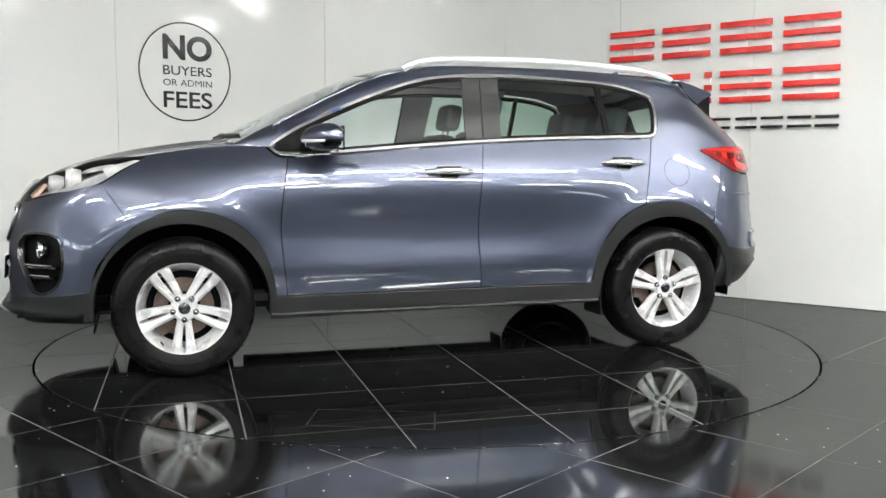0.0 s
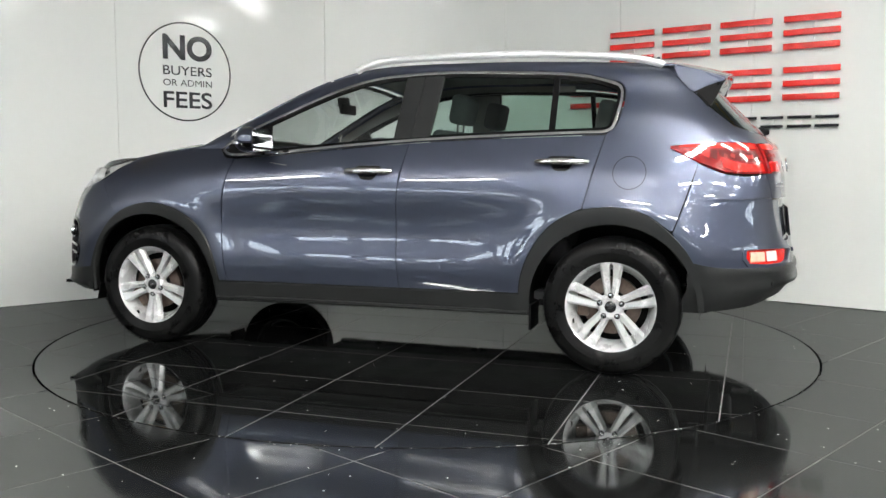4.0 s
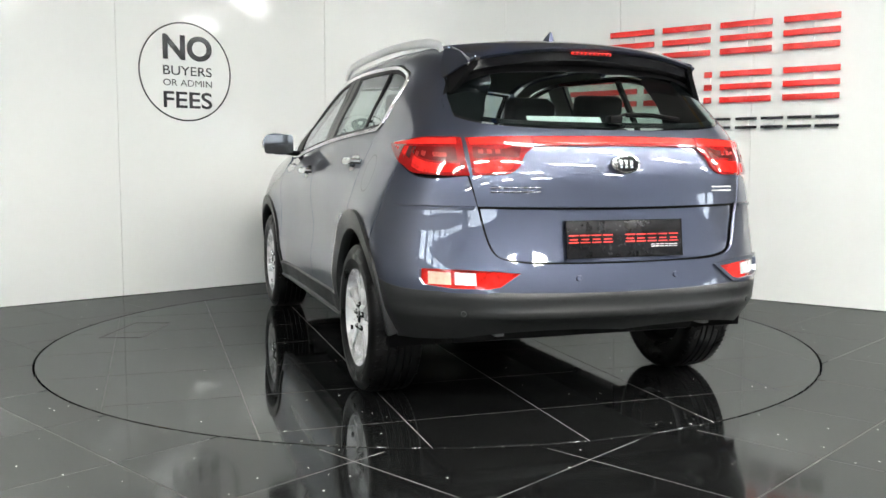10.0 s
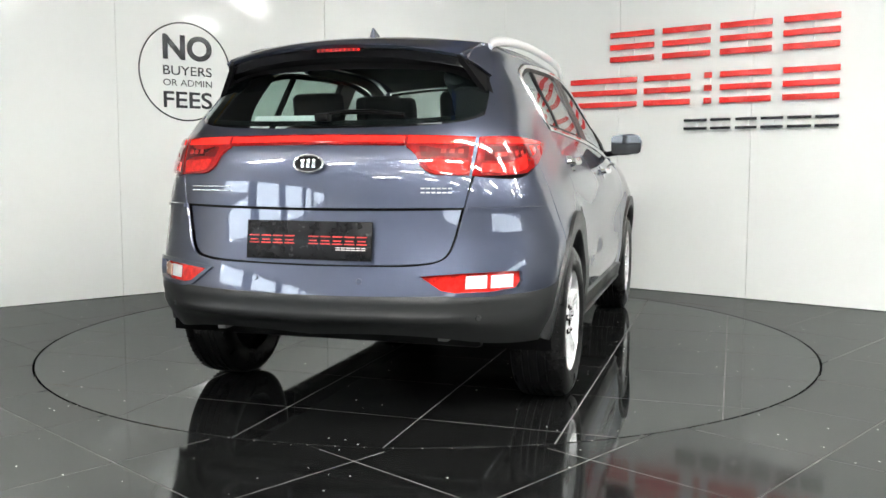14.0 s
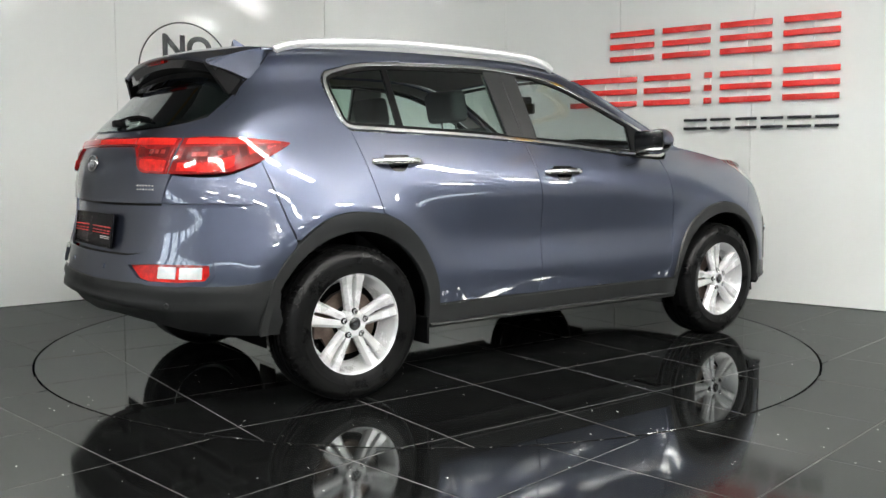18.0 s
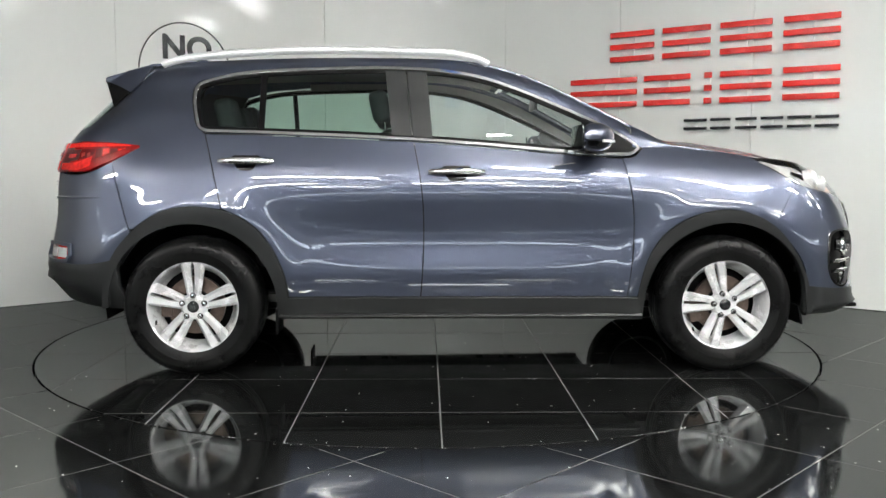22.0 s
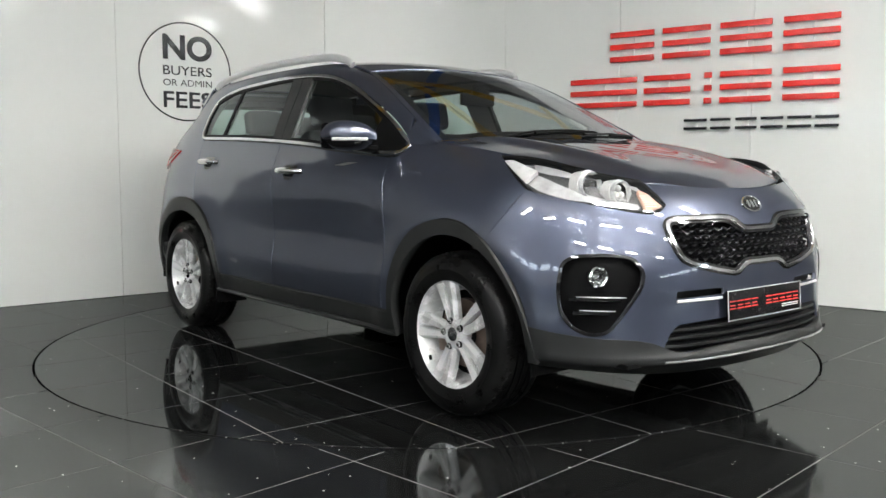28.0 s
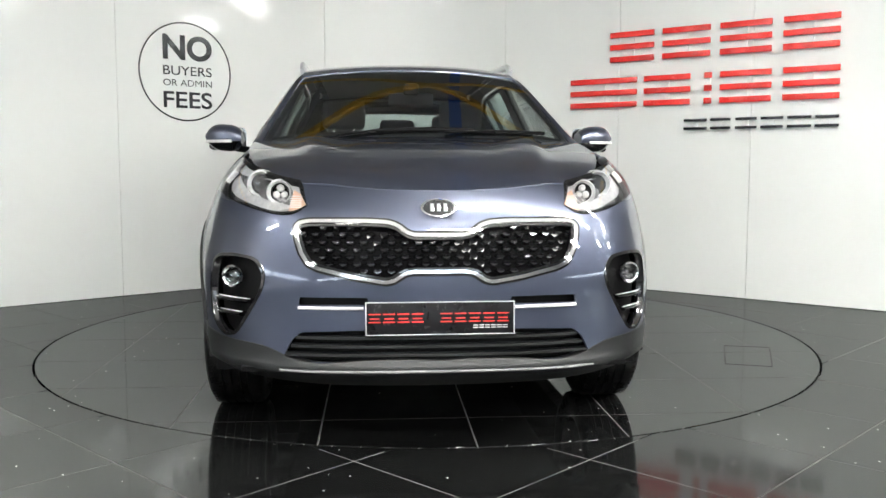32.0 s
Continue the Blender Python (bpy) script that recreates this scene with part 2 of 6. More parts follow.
class Master:
    """A smooth surface, kept as a grid of points, onto which panels are laid."""

    def __init__(self, grid):
        from mathutils.bvhtree import BVHTree
        g = np.asarray(grid, float)
        du, dv = np.gradient(g, axis=0), np.gradient(g, axis=1)
        nrm = np.cross(du, dv)
        nrm /= np.maximum(np.linalg.norm(nrm, axis=2, keepdims=True), 1e-9)
        a, b = g.shape[:2]
        idx = np.arange(a * b).reshape(a, b)
        tri = np.concatenate([np.stack([idx[:-1, :-1], idx[1:, :-1], idx[1:, 1:]], -1).reshape(-1, 3),
                              np.stack([idx[:-1, :-1], idx[1:, 1:], idx[:-1, 1:]], -1).reshape(-1, 3)])
        self.v, self.n, self.t = g.reshape(-1, 3), nrm.reshape(-1, 3), tri
        self.bvh = BVHTree.FromPolygons(self.v.tolist(), tri.tolist())

    def normal(self, place, i):
        a, b, c = (self.v[k] for k in self.t[i])
        m = np.array([b - a, c - a]).T
        w = np.linalg.lstsq(m, np.array(place) - a, rcond=None)[0]
        q = self.n[self.t[i][0]] * (1 - w.sum()) + self.n[self.t[i][1]] * w[0] + self.n[self.t[i][2]] * w[1]
        return Vector(q).normalized()

    def cast(self, o, d, toward):
        hit, nr, i, _ = self.bvh.ray_cast(Vector(o), Vector(d))
        if hit is None:
            mid = Vector(o) + Vector(d) * 2.2
            hit, nr, i, _ = self.bvh.find_nearest(mid)
        n = self.normal(hit, i)
        if n.dot(toward) < 0:
            n = -n
        return hit, n


AX_F, AX_R = 1.25, -1.25


def project(kind, u, v):
    if kind == "S":
        return (u, 2.2 + 0.0, v), (0, -1, 0)
    if kind == "T":
        return (u, v, 3.2), (0, 0, -1)
    if kind == "F":
        return (4.3, u, v), (-1, 0, 0)
    if kind == "R":
        return (-4.3, u, v), (1, 0, 0)
    c, s = math.cos(u), math.sin(u)
    if kind == "WF":
        return (AX_F + 2.9 * c, 2.9 * s, v), (-c, -s, 0)
    return (AX_R - 2.9 * c, 2.9 * s, v), (c, -s, 0)


def inside(poly, pts):
    p = np.asarray(poly)
    q = np.asarray(pts)
    res = np.zeros(len(q), bool)
    x0, y0 = p[-1]
    for x1, y1 in p:
        cross = ((y0 > q[:, 1]) != (y1 > q[:, 1])) & (q[:, 0] < (x1 - x0) * (q[:, 1] - y0) / (y1 - y0 + 1e-15) + x0)
        res ^= cross
        x0, y0 = x1, y1
    return res


def sheet(poly, kind, master, off=0.0, holes=(), step=0.02, thick=0.012, bulge=None, sx=1.0):
    """Lay a flat outline onto a master surface: places, normals, faces, with a turned-in flange at its edges."""
    from mathutils.geometry import delaunay_2d_cdt
    loops = [list(poly)] + [list(h) for h in holes]
    pts, edges = [], []
    for lp in loops:
        k = len(pts)
        pts += lp
        edges += [(k + i, k + (i + 1) % len(lp)) for i in range(len(lp))]
    P = np.asarray(poly)
    lo, hi = P.min(0), P.max(0)
    gx, gy = np.meshgrid(np.arange(lo[0] + step / 2, hi[0], step * sx), np.arange(lo[1] + step / 2, hi[1], step))
    gx = gx + (np.arange(gx.shape[0]) % 2)[:, None] * step * sx / 2
    q = np.c_[gx.ravel(), gy.ravel()]
    q = q[inside(poly, q)]
    for h in holes:
        q = q[~inside(h, q)]
    allb = np.asarray(pts)
    if len(q):
        d = np.min(((q[:, None] - allb[None]) / (sx if sx > 1 else 1)) ** 2 @ np.ones(2), axis=1) if len(q) * len(allb) < 4e6 else np.ones(len(q))
        q = q[d > (step * 0.45) ** 2]
    pts = [Vector(p) for p in pts] + [Vector(p) for p in q]
    vs, _, fs, *_ = delaunay_2d_cdt(pts, edges, [], 0, 1e-6)
    cen = np.array([np.mean([vs[i] for i in f], axis=0) for f in fs])
    keep = inside(poly, cen)
    for h in holes:
        keep &= ~inside(h, cen)
    fs = [f for f, k in zip(fs, keep) if k]
    place, norm = [], []
    for p in vs:
        o, d = project(kind, p[0], p[1])
        for k in range(14):
            if kind == "T" or master.bvh.ray_cast(Vector(o), Vector(d))[0] is not None:
                break
            o, d = project(kind, p[0], p[1] - 0.005 * (k + 1))
        h, n = master.cast(o, d, -Vector(d))
        place.append(h + n * (off + (bulge(p[0], p[1]) if bulge else 0)))
        norm.append(n)
    out = []
    for f in fs:
        a, b, c = (place[i] for i in f)
        s = norm[f[0]] + norm[f[1]] + norm[f[2]]
        out.append(tuple(f) if (b - a).cross(c - a).dot(s) >= 0 else tuple(f)[::-1])
    count = {}
    for f in out:
        for i in range(3):
            e = (f[i], f[(i + 1) % 3])
            count[e] = count.get(e, 0) + 1
    rim = [e for e in count if (e[1], e[0]) not in count]
    if thick:
        for a, b in rim:
            k = len(place)
            side = (place[b] - place[a]).cross(norm[a]).normalized()
            place += [place[a], place[b], place[b] - norm[b] * thick, place[a] - norm[a] * thick]
            norm += [(side + norm[a]).normalized(), (side + norm[b]).normalized(), side, side]
            out.append((k + 1, k, k + 3, k + 2))
    return place, norm, out


def lay(name, data, material, parent, label="", flip=False):
    place, norm, faces = data
    f = -1 if flip else 1
    me = bpy.data.meshes.new(name)
    me.from_pydata([(p[0], f * p[1], p[2]) for p in place], [], [q[::-1] if flip else q for q in faces])
    me.materials.append(material)
    me.polygons.foreach_set("use_smooth", [True] * len(me.polygons))
    me.normals_split_custom_set_from_vertices([(n[0], f * n[1], n[2]) for n in norm])
    ob = new(name, me)
    ob.parent = parent
    return tagged(ob, label) if label else ob


def panel(name, poly, kind, master, material, parent, label="", **k):
    return lay(name, sheet(poly, kind, master, **k), material, parent, label)


def panels(name, poly, kind, master, material, parent, label="", **k):
    """The panel of both sides of the car."""
    d = sheet(poly, kind, master, **k)
    return lay(name, d, material, parent, label), lay(name, d, material, parent, label, True)


def mirror_y(bm):
    c = bm.copy()
    for v in c.verts:
        v.co.y = -v.co.y
    bmesh.ops.reverse_faces(c, faces=c.faces[:])
    return c


def parts(name, bm, material, parent, label="", smooth=True):
    other = mirror_y(bm)
    return part(name, bm, material, parent, label, smooth), part(name, other, material, parent, label, smooth)

# ---- the hall: floor, turntable, white panelled back wall ----
def tiles(parent, size, angle, origin, keep, name, stone=GRANITE, thick=0.02, joint=0.0036):
    """Stone tiles with open joints, cut to the region where keep() is true."""
    made = 0
    rot = Matrix.Rotation(radians(angle), 4, "Z")
    h = size / 2 - joint / 2
    cache = {}
    for i in range(-22, 23):
        for j in range(-22, 23):
            c = rot @ Vector((origin[0] + i * size, origin[1] + j * size, 0))
            cs = [rot @ Vector((origin[0] + i * size + a * h, origin[1] + j * size + b * h, 0)) for a, b in ((-1, -1), (1, -1), (1, 1), (-1, 1))]
            poly = keep(cs)
            if not poly:
                continue
            whole = len(poly) == 4 and all((p - q).length < 1e-6 for p, q in zip(poly, cs))
            if whole and "m" in cache:
                me = cache["m"]
            else:
                bm = bmesh.new()
                base = [rot.inverted() @ (p - c) for p in poly]
                mid = sum(base, Vector()) / len(base)
                top = [bm.verts.new(mid + (p - mid) * (1 - 0.0025 / max((p - mid).length, 0.01))) for p in base]
                edge = [bm.verts.new(p - Vector((0, 0, 0.0012))) for p in base]
                low = [bm.verts.new(p - Vector((0, 0, thick))) for p in base]
                n = len(base)
                bm.faces.new(top)
                for a, b in ((top, edge), (edge, low)):
                    for k in range(n):
                        bm.faces.new((a[k], b[k], b[(k + 1) % n], a[(k + 1) % n]))
                bmesh.ops.recalc_face_normals(bm, faces=bm.faces[:])
                me = bpy.data.meshes.new(name)
                bm.to_mesh(me)
                bm.free()
                me.materials.append(stone)
                if whole:
                    cache["m"] = me
            ob = new(name, me)
            ob.parent = parent
            ob.matrix_basis = Matrix.Translation(c) @ rot
            made += 1
    return made


RING = 2.238


def arc_piece(poly, r, inner):
    """Tile cut by the circle: polygon walk with the arc between its two crossings."""
    n = len(poly)
    pts = []
    for i in range(n):
        a, b = poly[i], poly[(i + 1) % n]
        d = b - a
        A, B, C = d.dot(d), 2 * a.dot(d), a.dot(a) - r * r
        pts.append((a, (a.length < r) == inner, None))
        disc = B * B - 4 * A * C
        if disc > 0:
            for t in sorted(((-B - disc ** 0.5) / (2 * A), (-B + disc ** 0.5) / (2 * A))):
                if 1e-5 < t < 1 - 1e-5:
                    pts.append((a + d * t, True, "x"))
    if not any(x for *_, x in pts):
        return poly if pts[0][1] else None
    out = []
    k = len(pts)
    start = next((i for i in range(k) if pts[i][1] and not pts[i][2]), None)
    if start is None:
        return None
    pend = None
    for s in range(k + 1):
        p, ok, x = pts[(start + s) % k]
        if s == k:
            break
        if not ok:
            continue
        if x:
            if pend is None:
                pend = p
                out.append(p)
            else:
                a0, a1 = math.atan2(pend.y, pend.x), math.atan2(p.y, p.x)
                da = (a1 - a0 + math.pi) % (2 * math.pi) - math.pi
                m = max(2, int(abs(da) * r / 0.04))
                for q in range(1, m):
                    w = a0 + da * q / m
                    out.append(Vector((r * math.cos(w), r * math.sin(w), 0)))
                out.append(p)
                pend = None
        else:
            out.append(p)
    return out if len(out) > 2 else None


def in_view(cs):
    """Floor tiles are laid one by one near the camera and the stand; the rest of the hall has a plain slab."""
    c = sum(cs, Vector()) / 4
    return -4.2 < c.x < 4.2 and -4.6 < c.y < 4.0


def outer_keep(cs):
    return arc_piece(cs, RING + 0.006, False) if in_view(cs) else None


def inner_keep(cs):
    return arc_piece(cs, RING - 0.006, True)


bm = bmesh.new()
ringo = [Vector((RING * 1.02 * math.cos(i * math.pi / 48), RING * 1.02 * math.sin(i * math.pi / 48), -0.0035)) for i in range(96)]
edge = [Vector((5.5 + 16 * max(-1, min(1, 1.42 * math.cos(i * math.pi / 48))), 16 * max(-1, min(1, 1.42 * math.sin(i * math.pi / 48))) - 9, -0.0035)) for i in range(96)]
a = [bm.verts.new(p) for p in ringo]
b = [bm.verts.new(p) for p in edge]
for i in range(96):
    bm.faces.new((a[i], b[i], b[(i + 1) % 96], a[(i + 1) % 96]))
pit = [bm.verts.new((p.x, p.y, -0.12)) for p in ringo]
for i in range(96):
    bm.faces.new((a[i], a[(i + 1) % 96], pit[(i + 1) % 96], pit[i]))
bm.faces.new(pit)
bmesh.ops.recalc_face_normals(bm, faces=bm.faces[:])
ground = finish("floor", bm, GRANITE)
tagged(ground, "polished black granite tile floor with thin pale joints", "floor", kind="structure")
bm = bmesh.new()
a = [bm.verts.new((p.x, p.y, -0.0007)) for p in ringo]
b = [bm.verts.new((4.35 * max(-1, min(1, 1.42 * math.cos(i * math.pi / 48))), 4.35 * max(-1, min(1, 1.42 * math.sin(i * math.pi / 48))) - 0.3, -0.0007)) for i in range(96)]
for i in range(96):
    bm.faces.new((a[i], b[i], b[(i + 1) % 96], a[(i + 1) % 96]))
part("grout", bm, GROUT, ground, "pale joint filling", smooth=False)

bm = lathe([(0.001, -0.0007), (RING - 0.006, -0.0007), (RING - 0.006, -0.09), (0.001, -0.09)], 128, m=Matrix.Rotation(radians(90), 4, "X"))
turntable = finish("turntable", bm, GROUT)
tagged(turntable, "round car turntable tiled flush in black granite", "turntable")


# back wall: two straight runs of panels joined by a curved one
WALL_H = 2.9
DL, DR = Vector((0.759, 0.651, 0)), Vector((0.795, -0.606, 0))
CORNER = Vector((-0.196, 3.57, 0))
FIL = 1.07


def wall_line():
    """Panel edges along the wall from its one end to the other, each a list of plan points."""
    p0, p1 = CORNER - DL * FIL, CORNER + DR * FIL
    runs = []
    seam_l = [CORNER - DL * d for d in (4.21, 3.0, FIL)]
    for a, b in zip(seam_l, seam_l[1:]):
        runs.append([a, b])
    arc = []
    for i in range(17):
        t = i / 16
        arc.append(p0 * (1 - t) ** 2 + CORNER * 2 * t * (1 - t) + p1 * t * t)
    runs.append(arc)
    seam_r = [CORNER + DR * d for d in (FIL, 2.225, 3.355, 4.5, 5.2)]
    for a, b in zip(seam_r, seam_r[1:]):
        runs.append([a, b])
    return runs


runs = wall_line()
bm = bmesh.new()
for r in runs:
    for a, b in zip(r, r[1:]):
        n = Vector((-(b - a).y, (b - a).x, 0)).normalized()
        q = [bm.verts.new(p) for p in (a + n * 0.03, b + n * 0.03, b + n * 0.03 + Vector((0, 0, WALL_H)), a + n * 0.03 + Vector((0, 0, WALL_H)),
                                       a + n * 0.15, b + n * 0.15, b + n * 0.15 + Vector((0, 0, WALL_H)), a + n * 0.15 + Vector((0, 0, WALL_H)))]
        for f in ((0, 1, 2, 3), (7, 6, 5, 4), (3, 2, 6, 7), (0, 4, 5, 1)):
            bm.faces.new([q[k] for k in f])
bmesh.ops.recalc_face_normals(bm, faces=bm.faces[:])
wall_back = finish("wall_back", bm, HALLWALL)
tagged(wall_back, "curved studio wall clad in tall gloss white panels", "wall", kind="structure")
for r in runs:
    bm = bmesh.new()
    rows = []
    k = len(r)
    for i, p in enumerate(r):
        d = ((r[min(i + 1, k - 1)] - r[max(i - 1, 0)]).normalized())
        n = Vector((-d.y, d.x, 0))
        g = d * 0.0018 if i == 0 else d * -0.0018 if i == k - 1 else Vector()
        rows.append([bm.verts.new(p + g + n * o + Vector((0, 0, z))) for o, z in ((0.0, 0.004), (0.0, WALL_H - 0.01), (0.028, WALL_H - 0.01), (0.028, 0.004))])
    for u, w in zip(rows, rows[1:]):
        for j in range(4):
            bm.faces.new((u[j], u[(j + 1) % 4], w[(j + 1) % 4], w[j]))
    bm.faces.new(rows[0])
    bm.faces.new(rows[-1][::-1])
    bmesh.ops.recalc_face_normals(bm, faces=bm.faces[:])
    part("panel", bm, WHITEPANEL, wall_back, smooth=k > 2)

# the hall round the stand
HX0, HX1, HY0, HY1, HZ = -9.0, 20.0, -24.0, 6.5, 5.6
HXM, HXW = (HX0 + HX1) / 2, HX1 - HX0 + 0.4
tagged(finish("wall_north", box((HXW, 0.2, HZ), Matrix.Translation((HXM, HY1 + 0.1, HZ / 2))), HALLWALL), "plain hall wall", "wall", kind="structure")
# Side window bands and their glow are added to streak the car's flanks.
SY0, SY1, SZ0, SZ1, SB = -21.0, -5.5, 1.75, 2.45, 9
for k, (nm, x) in enumerate((("wall_west", HX0 - 0.1), ("wall_east", HX1 + 0.1))):
    bm = bmesh.new()
    for y0, y1, z0, z1 in ((HY0, SY0, 0, HZ), (SY1, HY1, 0, HZ), (SY0, SY1, 0, SZ0), (SY0, SY1, SZ1, HZ)):
        add_box(bm, (0.2, y1 - y0, z1 - z0), Matrix.Translation((x, (y0 + y1) / 2, (z0 + z1) / 2)))
    tagged(finish(nm, bm, HALLWALL if k else HALLDARK), "plain hall wall with an added band of windows", "wall", kind="structure")
    side = tagged(new("window_%d" % (k + 2)), "added band of side windows that streaks the car's paint", "window", kind="structure")
    side.matrix_basis = Matrix.Translation((x, 0, 0))
    for i in range(SB + 1):
        part("mullion", box((0.14, 0.35, SZ1 - SZ0), Matrix.Translation((0, SY0 + (SY1 - SY0) * i / SB, (SZ0 + SZ1) / 2)), 0.006), CLAD, side)
    for i in range(SB):
        part("pane", box((0.012, (SY1 - SY0) / SB - 0.35, SZ1 - SZ0), Matrix.Translation((0, SY0 + (SY1 - SY0) * (i + 0.5) / SB, (SZ0 + SZ1) / 2))), LAMPGLASS, side).visible_shadow = False
    tagged(finish("backdrop_%d" % (k + 2), box((0.02, 18, 4), Matrix.Translation((x + (0.8 if k else -0.8), (SY0 + SY1) / 2, 2.2))), DAYLIGHT), "added glow behind the side windows", "sky", kind="structure")
tagged(finish("ceiling", box((HXW, HY1 - HY0 + 0.4, 0.1), Matrix.Translation((HXM, (HY0 + HY1) / 2, HZ + 0.05))), CEIL), "pale sheet roof lining of the hall", "ceiling", kind="structure")


# band of windows far behind the camera
WX0, WX, WZ0, WZ1, BAYS = -8.4, 7.6, 1.75, 2.55, 12
bm = bmesh.new()
for x0, x1, z0, z1 in ((-9.2, WX0, 0, HZ), (WX, HX1 + 0.2, 0, HZ), (WX0, WX, 0, WZ0), (WX0, WX, WZ1, HZ)):
    add_box(bm, (x1 - x0, 0.2, z1 - z0), Matrix.Translation(((x0 + x1) / 2, HY0 - 0.1, (z0 + z1) / 2)))
tagged(finish("wall_south", bm, HALLWALL), "painted hall wall with a long band of windows", "wall", kind="structure")
shop = tagged(new("window_1"), "long band of windows with dark frames", "window", kind="structure")
shop.matrix_basis = Matrix.Translation((0, HY0 - 0.1, 0))
for i in range(BAYS + 1):
    part("mullion", box((0.16, 0.14, WZ1 - WZ0), Matrix.Translation((WX0 + (WX - WX0) * i / BAYS, 0, (WZ0 + WZ1) / 2)), 0.006), CLAD, shop)
for i in range(BAYS):
    part("pane", box(((WX - WX0) / BAYS - 0.16, 0.012, WZ1 - WZ0 - 0.1), Matrix.Translation((WX0 + (WX - WX0) * (i + 0.5) / BAYS, 0, (WZ0 + WZ1) / 2))), LAMPGLASS, shop).visible_shadow = False
for z in (WZ0 + 0.03, WZ1 - 0.03):
    part("transom", box((WX - WX0, 0.12, 0.06), Matrix.Translation(((WX0 + WX) / 2, 0, z)), 0.006), CLAD, shop)
tagged(finish("backdrop", box((18, 0.02, 6), Matrix.Translation((0, HY0 - 1.6, 2.6))), DAYLIGHT), "overcast daylight outside the windows", "sky", kind="structure")


def strip_light(at, length, width):
    th = tagged(new("ceiling_light"), "long white strip light hung from the roof", "lamp", "strip lights of the hall")
    th.matrix_basis = Matrix.Translation(at) @ Matrix.Rotation(radians(90), 4, "Z")
    part("frame", box((0.07, length, 0.05), Matrix.Translation((0, 0, 0.036)), 0.006), CEIL, th)
    part("diffuser", box((width, length - 0.04, 0.02), Matrix.Translation((0, 0, 0.0)), 0.005), LAMP, th)
    for y in (-length * 0.35, length * 0.35):
        part("hanger", box((0.012, 0.012, HZ - at[2] - 0.06), Matrix.Translation((0, y, (HZ - at[2] + 0.06) / 2))), CEIL, th)
    return th


LAMP_Z = 4.6
for y, wide, xs in ((-2.2, 0.30, (6.2, 10.5, 15.0)), (-4.2, 0.32, (1.8, 4.2, 7.6, 12.5)), (-5.4, 0.30, (-6.6,)), (-7.4, 0.30, (-4.6, -1.2, 1.8, 5.0, 9.0)), (-11.0, 0.32, (-2.4, 1.2, 4.8, 10.5)),
                    (-15.0, 0.34, (-5.6, -1.2, 3.2, 7.6))):
    for x in xs:
        strip_light((x, y, LAMP_Z), 1.8, wide)


def beam(name, a, b, w, h, material, label):
    a, b = Vector(a), Vector(b)
    d = b - a
    m = Matrix.Translation((a + b) / 2) @ Matrix.Rotation(math.atan2(d.y, d.x), 4, "Z") @ Matrix.Rotation(-math.atan2(d.z, math.hypot(d.x, d.y)), 4, "Y")
    bm = bmesh.new()
    for z in (h / 2 - 0.008, -h / 2 + 0.008):
        add_box(bm, (d.length, w, 0.016), m @ Matrix.Translation((0, 0, z)))
    add_box(bm, (d.length, 0.012, h - 0.03), m)
    tagged(finish(name, bm, material), label, "beam", "roof steelwork")


beam("roof_beam", (0.55, -3, 5.25), (0.55, 6.4, 5.25), 0.16, 0.26, BLUESTEEL, "blue painted steel roof beam")
for a, b in (((-3.2, 0.4, 5.0), (2.6, 4.8, 5.0)), ((3.4, 1.2, 5.05), (-2.6, 4.4, 5.05)), ((-6.5, -1.0, 5.05), (-2.0, 5.5, 5.05)), ((6.5, -1.0, 5.05), (2.5, 5.5, 5.05))):
    beam("roof_beam", a, b, 0.12, 0.16, YELLOW, "yellow painted steel roof brace")

# ---- signs on the back wall ----
NR, NL = Vector((-0.606, -0.795, 0)), Vector((0.651, -0.759, 0))


def on_right(s, z, off):
    return Matrix.Translation(CORNER + DR * s + NR * off + Vector((0, 0, z))) @ Matrix(((DR.x, -NR.x, 0, 0), (DR.y, -NR.y, 0, 0), (0, 0, 1, 0), (0, 0, 0, 1)))


def on_left(s, z, off):
    return Matrix.Translation(CORNER - DL * s + NL * off + Vector((0, 0, z))) @ Matrix(((DL.x, -NL.x, 0, 0), (DL.y, -NL.y, 0, 0), (0, 0, 1, 0), (0, 0, 0, 1)))


for row, (z0, z1, hgt, count, material, spans) in enumerate((
        (1.915, 2.163, 0.046, 3, REDACRYLIC, ((2.15, 2.545), (2.62, 3.02), (3.10, 3.50), (3.585, 3.99))),
        (1.54, 1.787, 0.046, 3, REDACRYLIC, ((1.775, 2.40), (2.465, 2.864), (2.98, 3.04), (3.108, 3.507), (3.593, 4.0))),
        (1.335, 1.423, 0.022, 2, BLACKACRYLIC, ((2.82, 3.01), (3.04, 3.20), (3.24, 3.405), (3.437, 3.605), (3.636, 3.81), (3.836, 4.005))))):
    sign = tagged(new("wall_sign"), "raised red acrylic sign bars on the white wall" if row < 2 else "raised black acrylic sign bars on the white wall", "sign", "rows of the wall sign")
    sign.matrix_basis = on_right(3.0, z0, 0)
    for s0, s1 in spans:
        for k in range(count):
            z = hgt / 2 + (z1 - z0 - hgt) * k / (count - 1)
            part("sign_bar", box((s1 - s0, 0.018, hgt), Matrix.Translation(((s0 + s1) / 2 - 3.0, -0.024, z)), 0.003), material, sign)
        part("stand_off", box((0.03, 0.016, z1 - z0 - 0.03), Matrix.Translation(((s0 + s1) / 2 - 3.0, -0.008, (z1 - z0) / 2))), WHITEPANEL, sign)


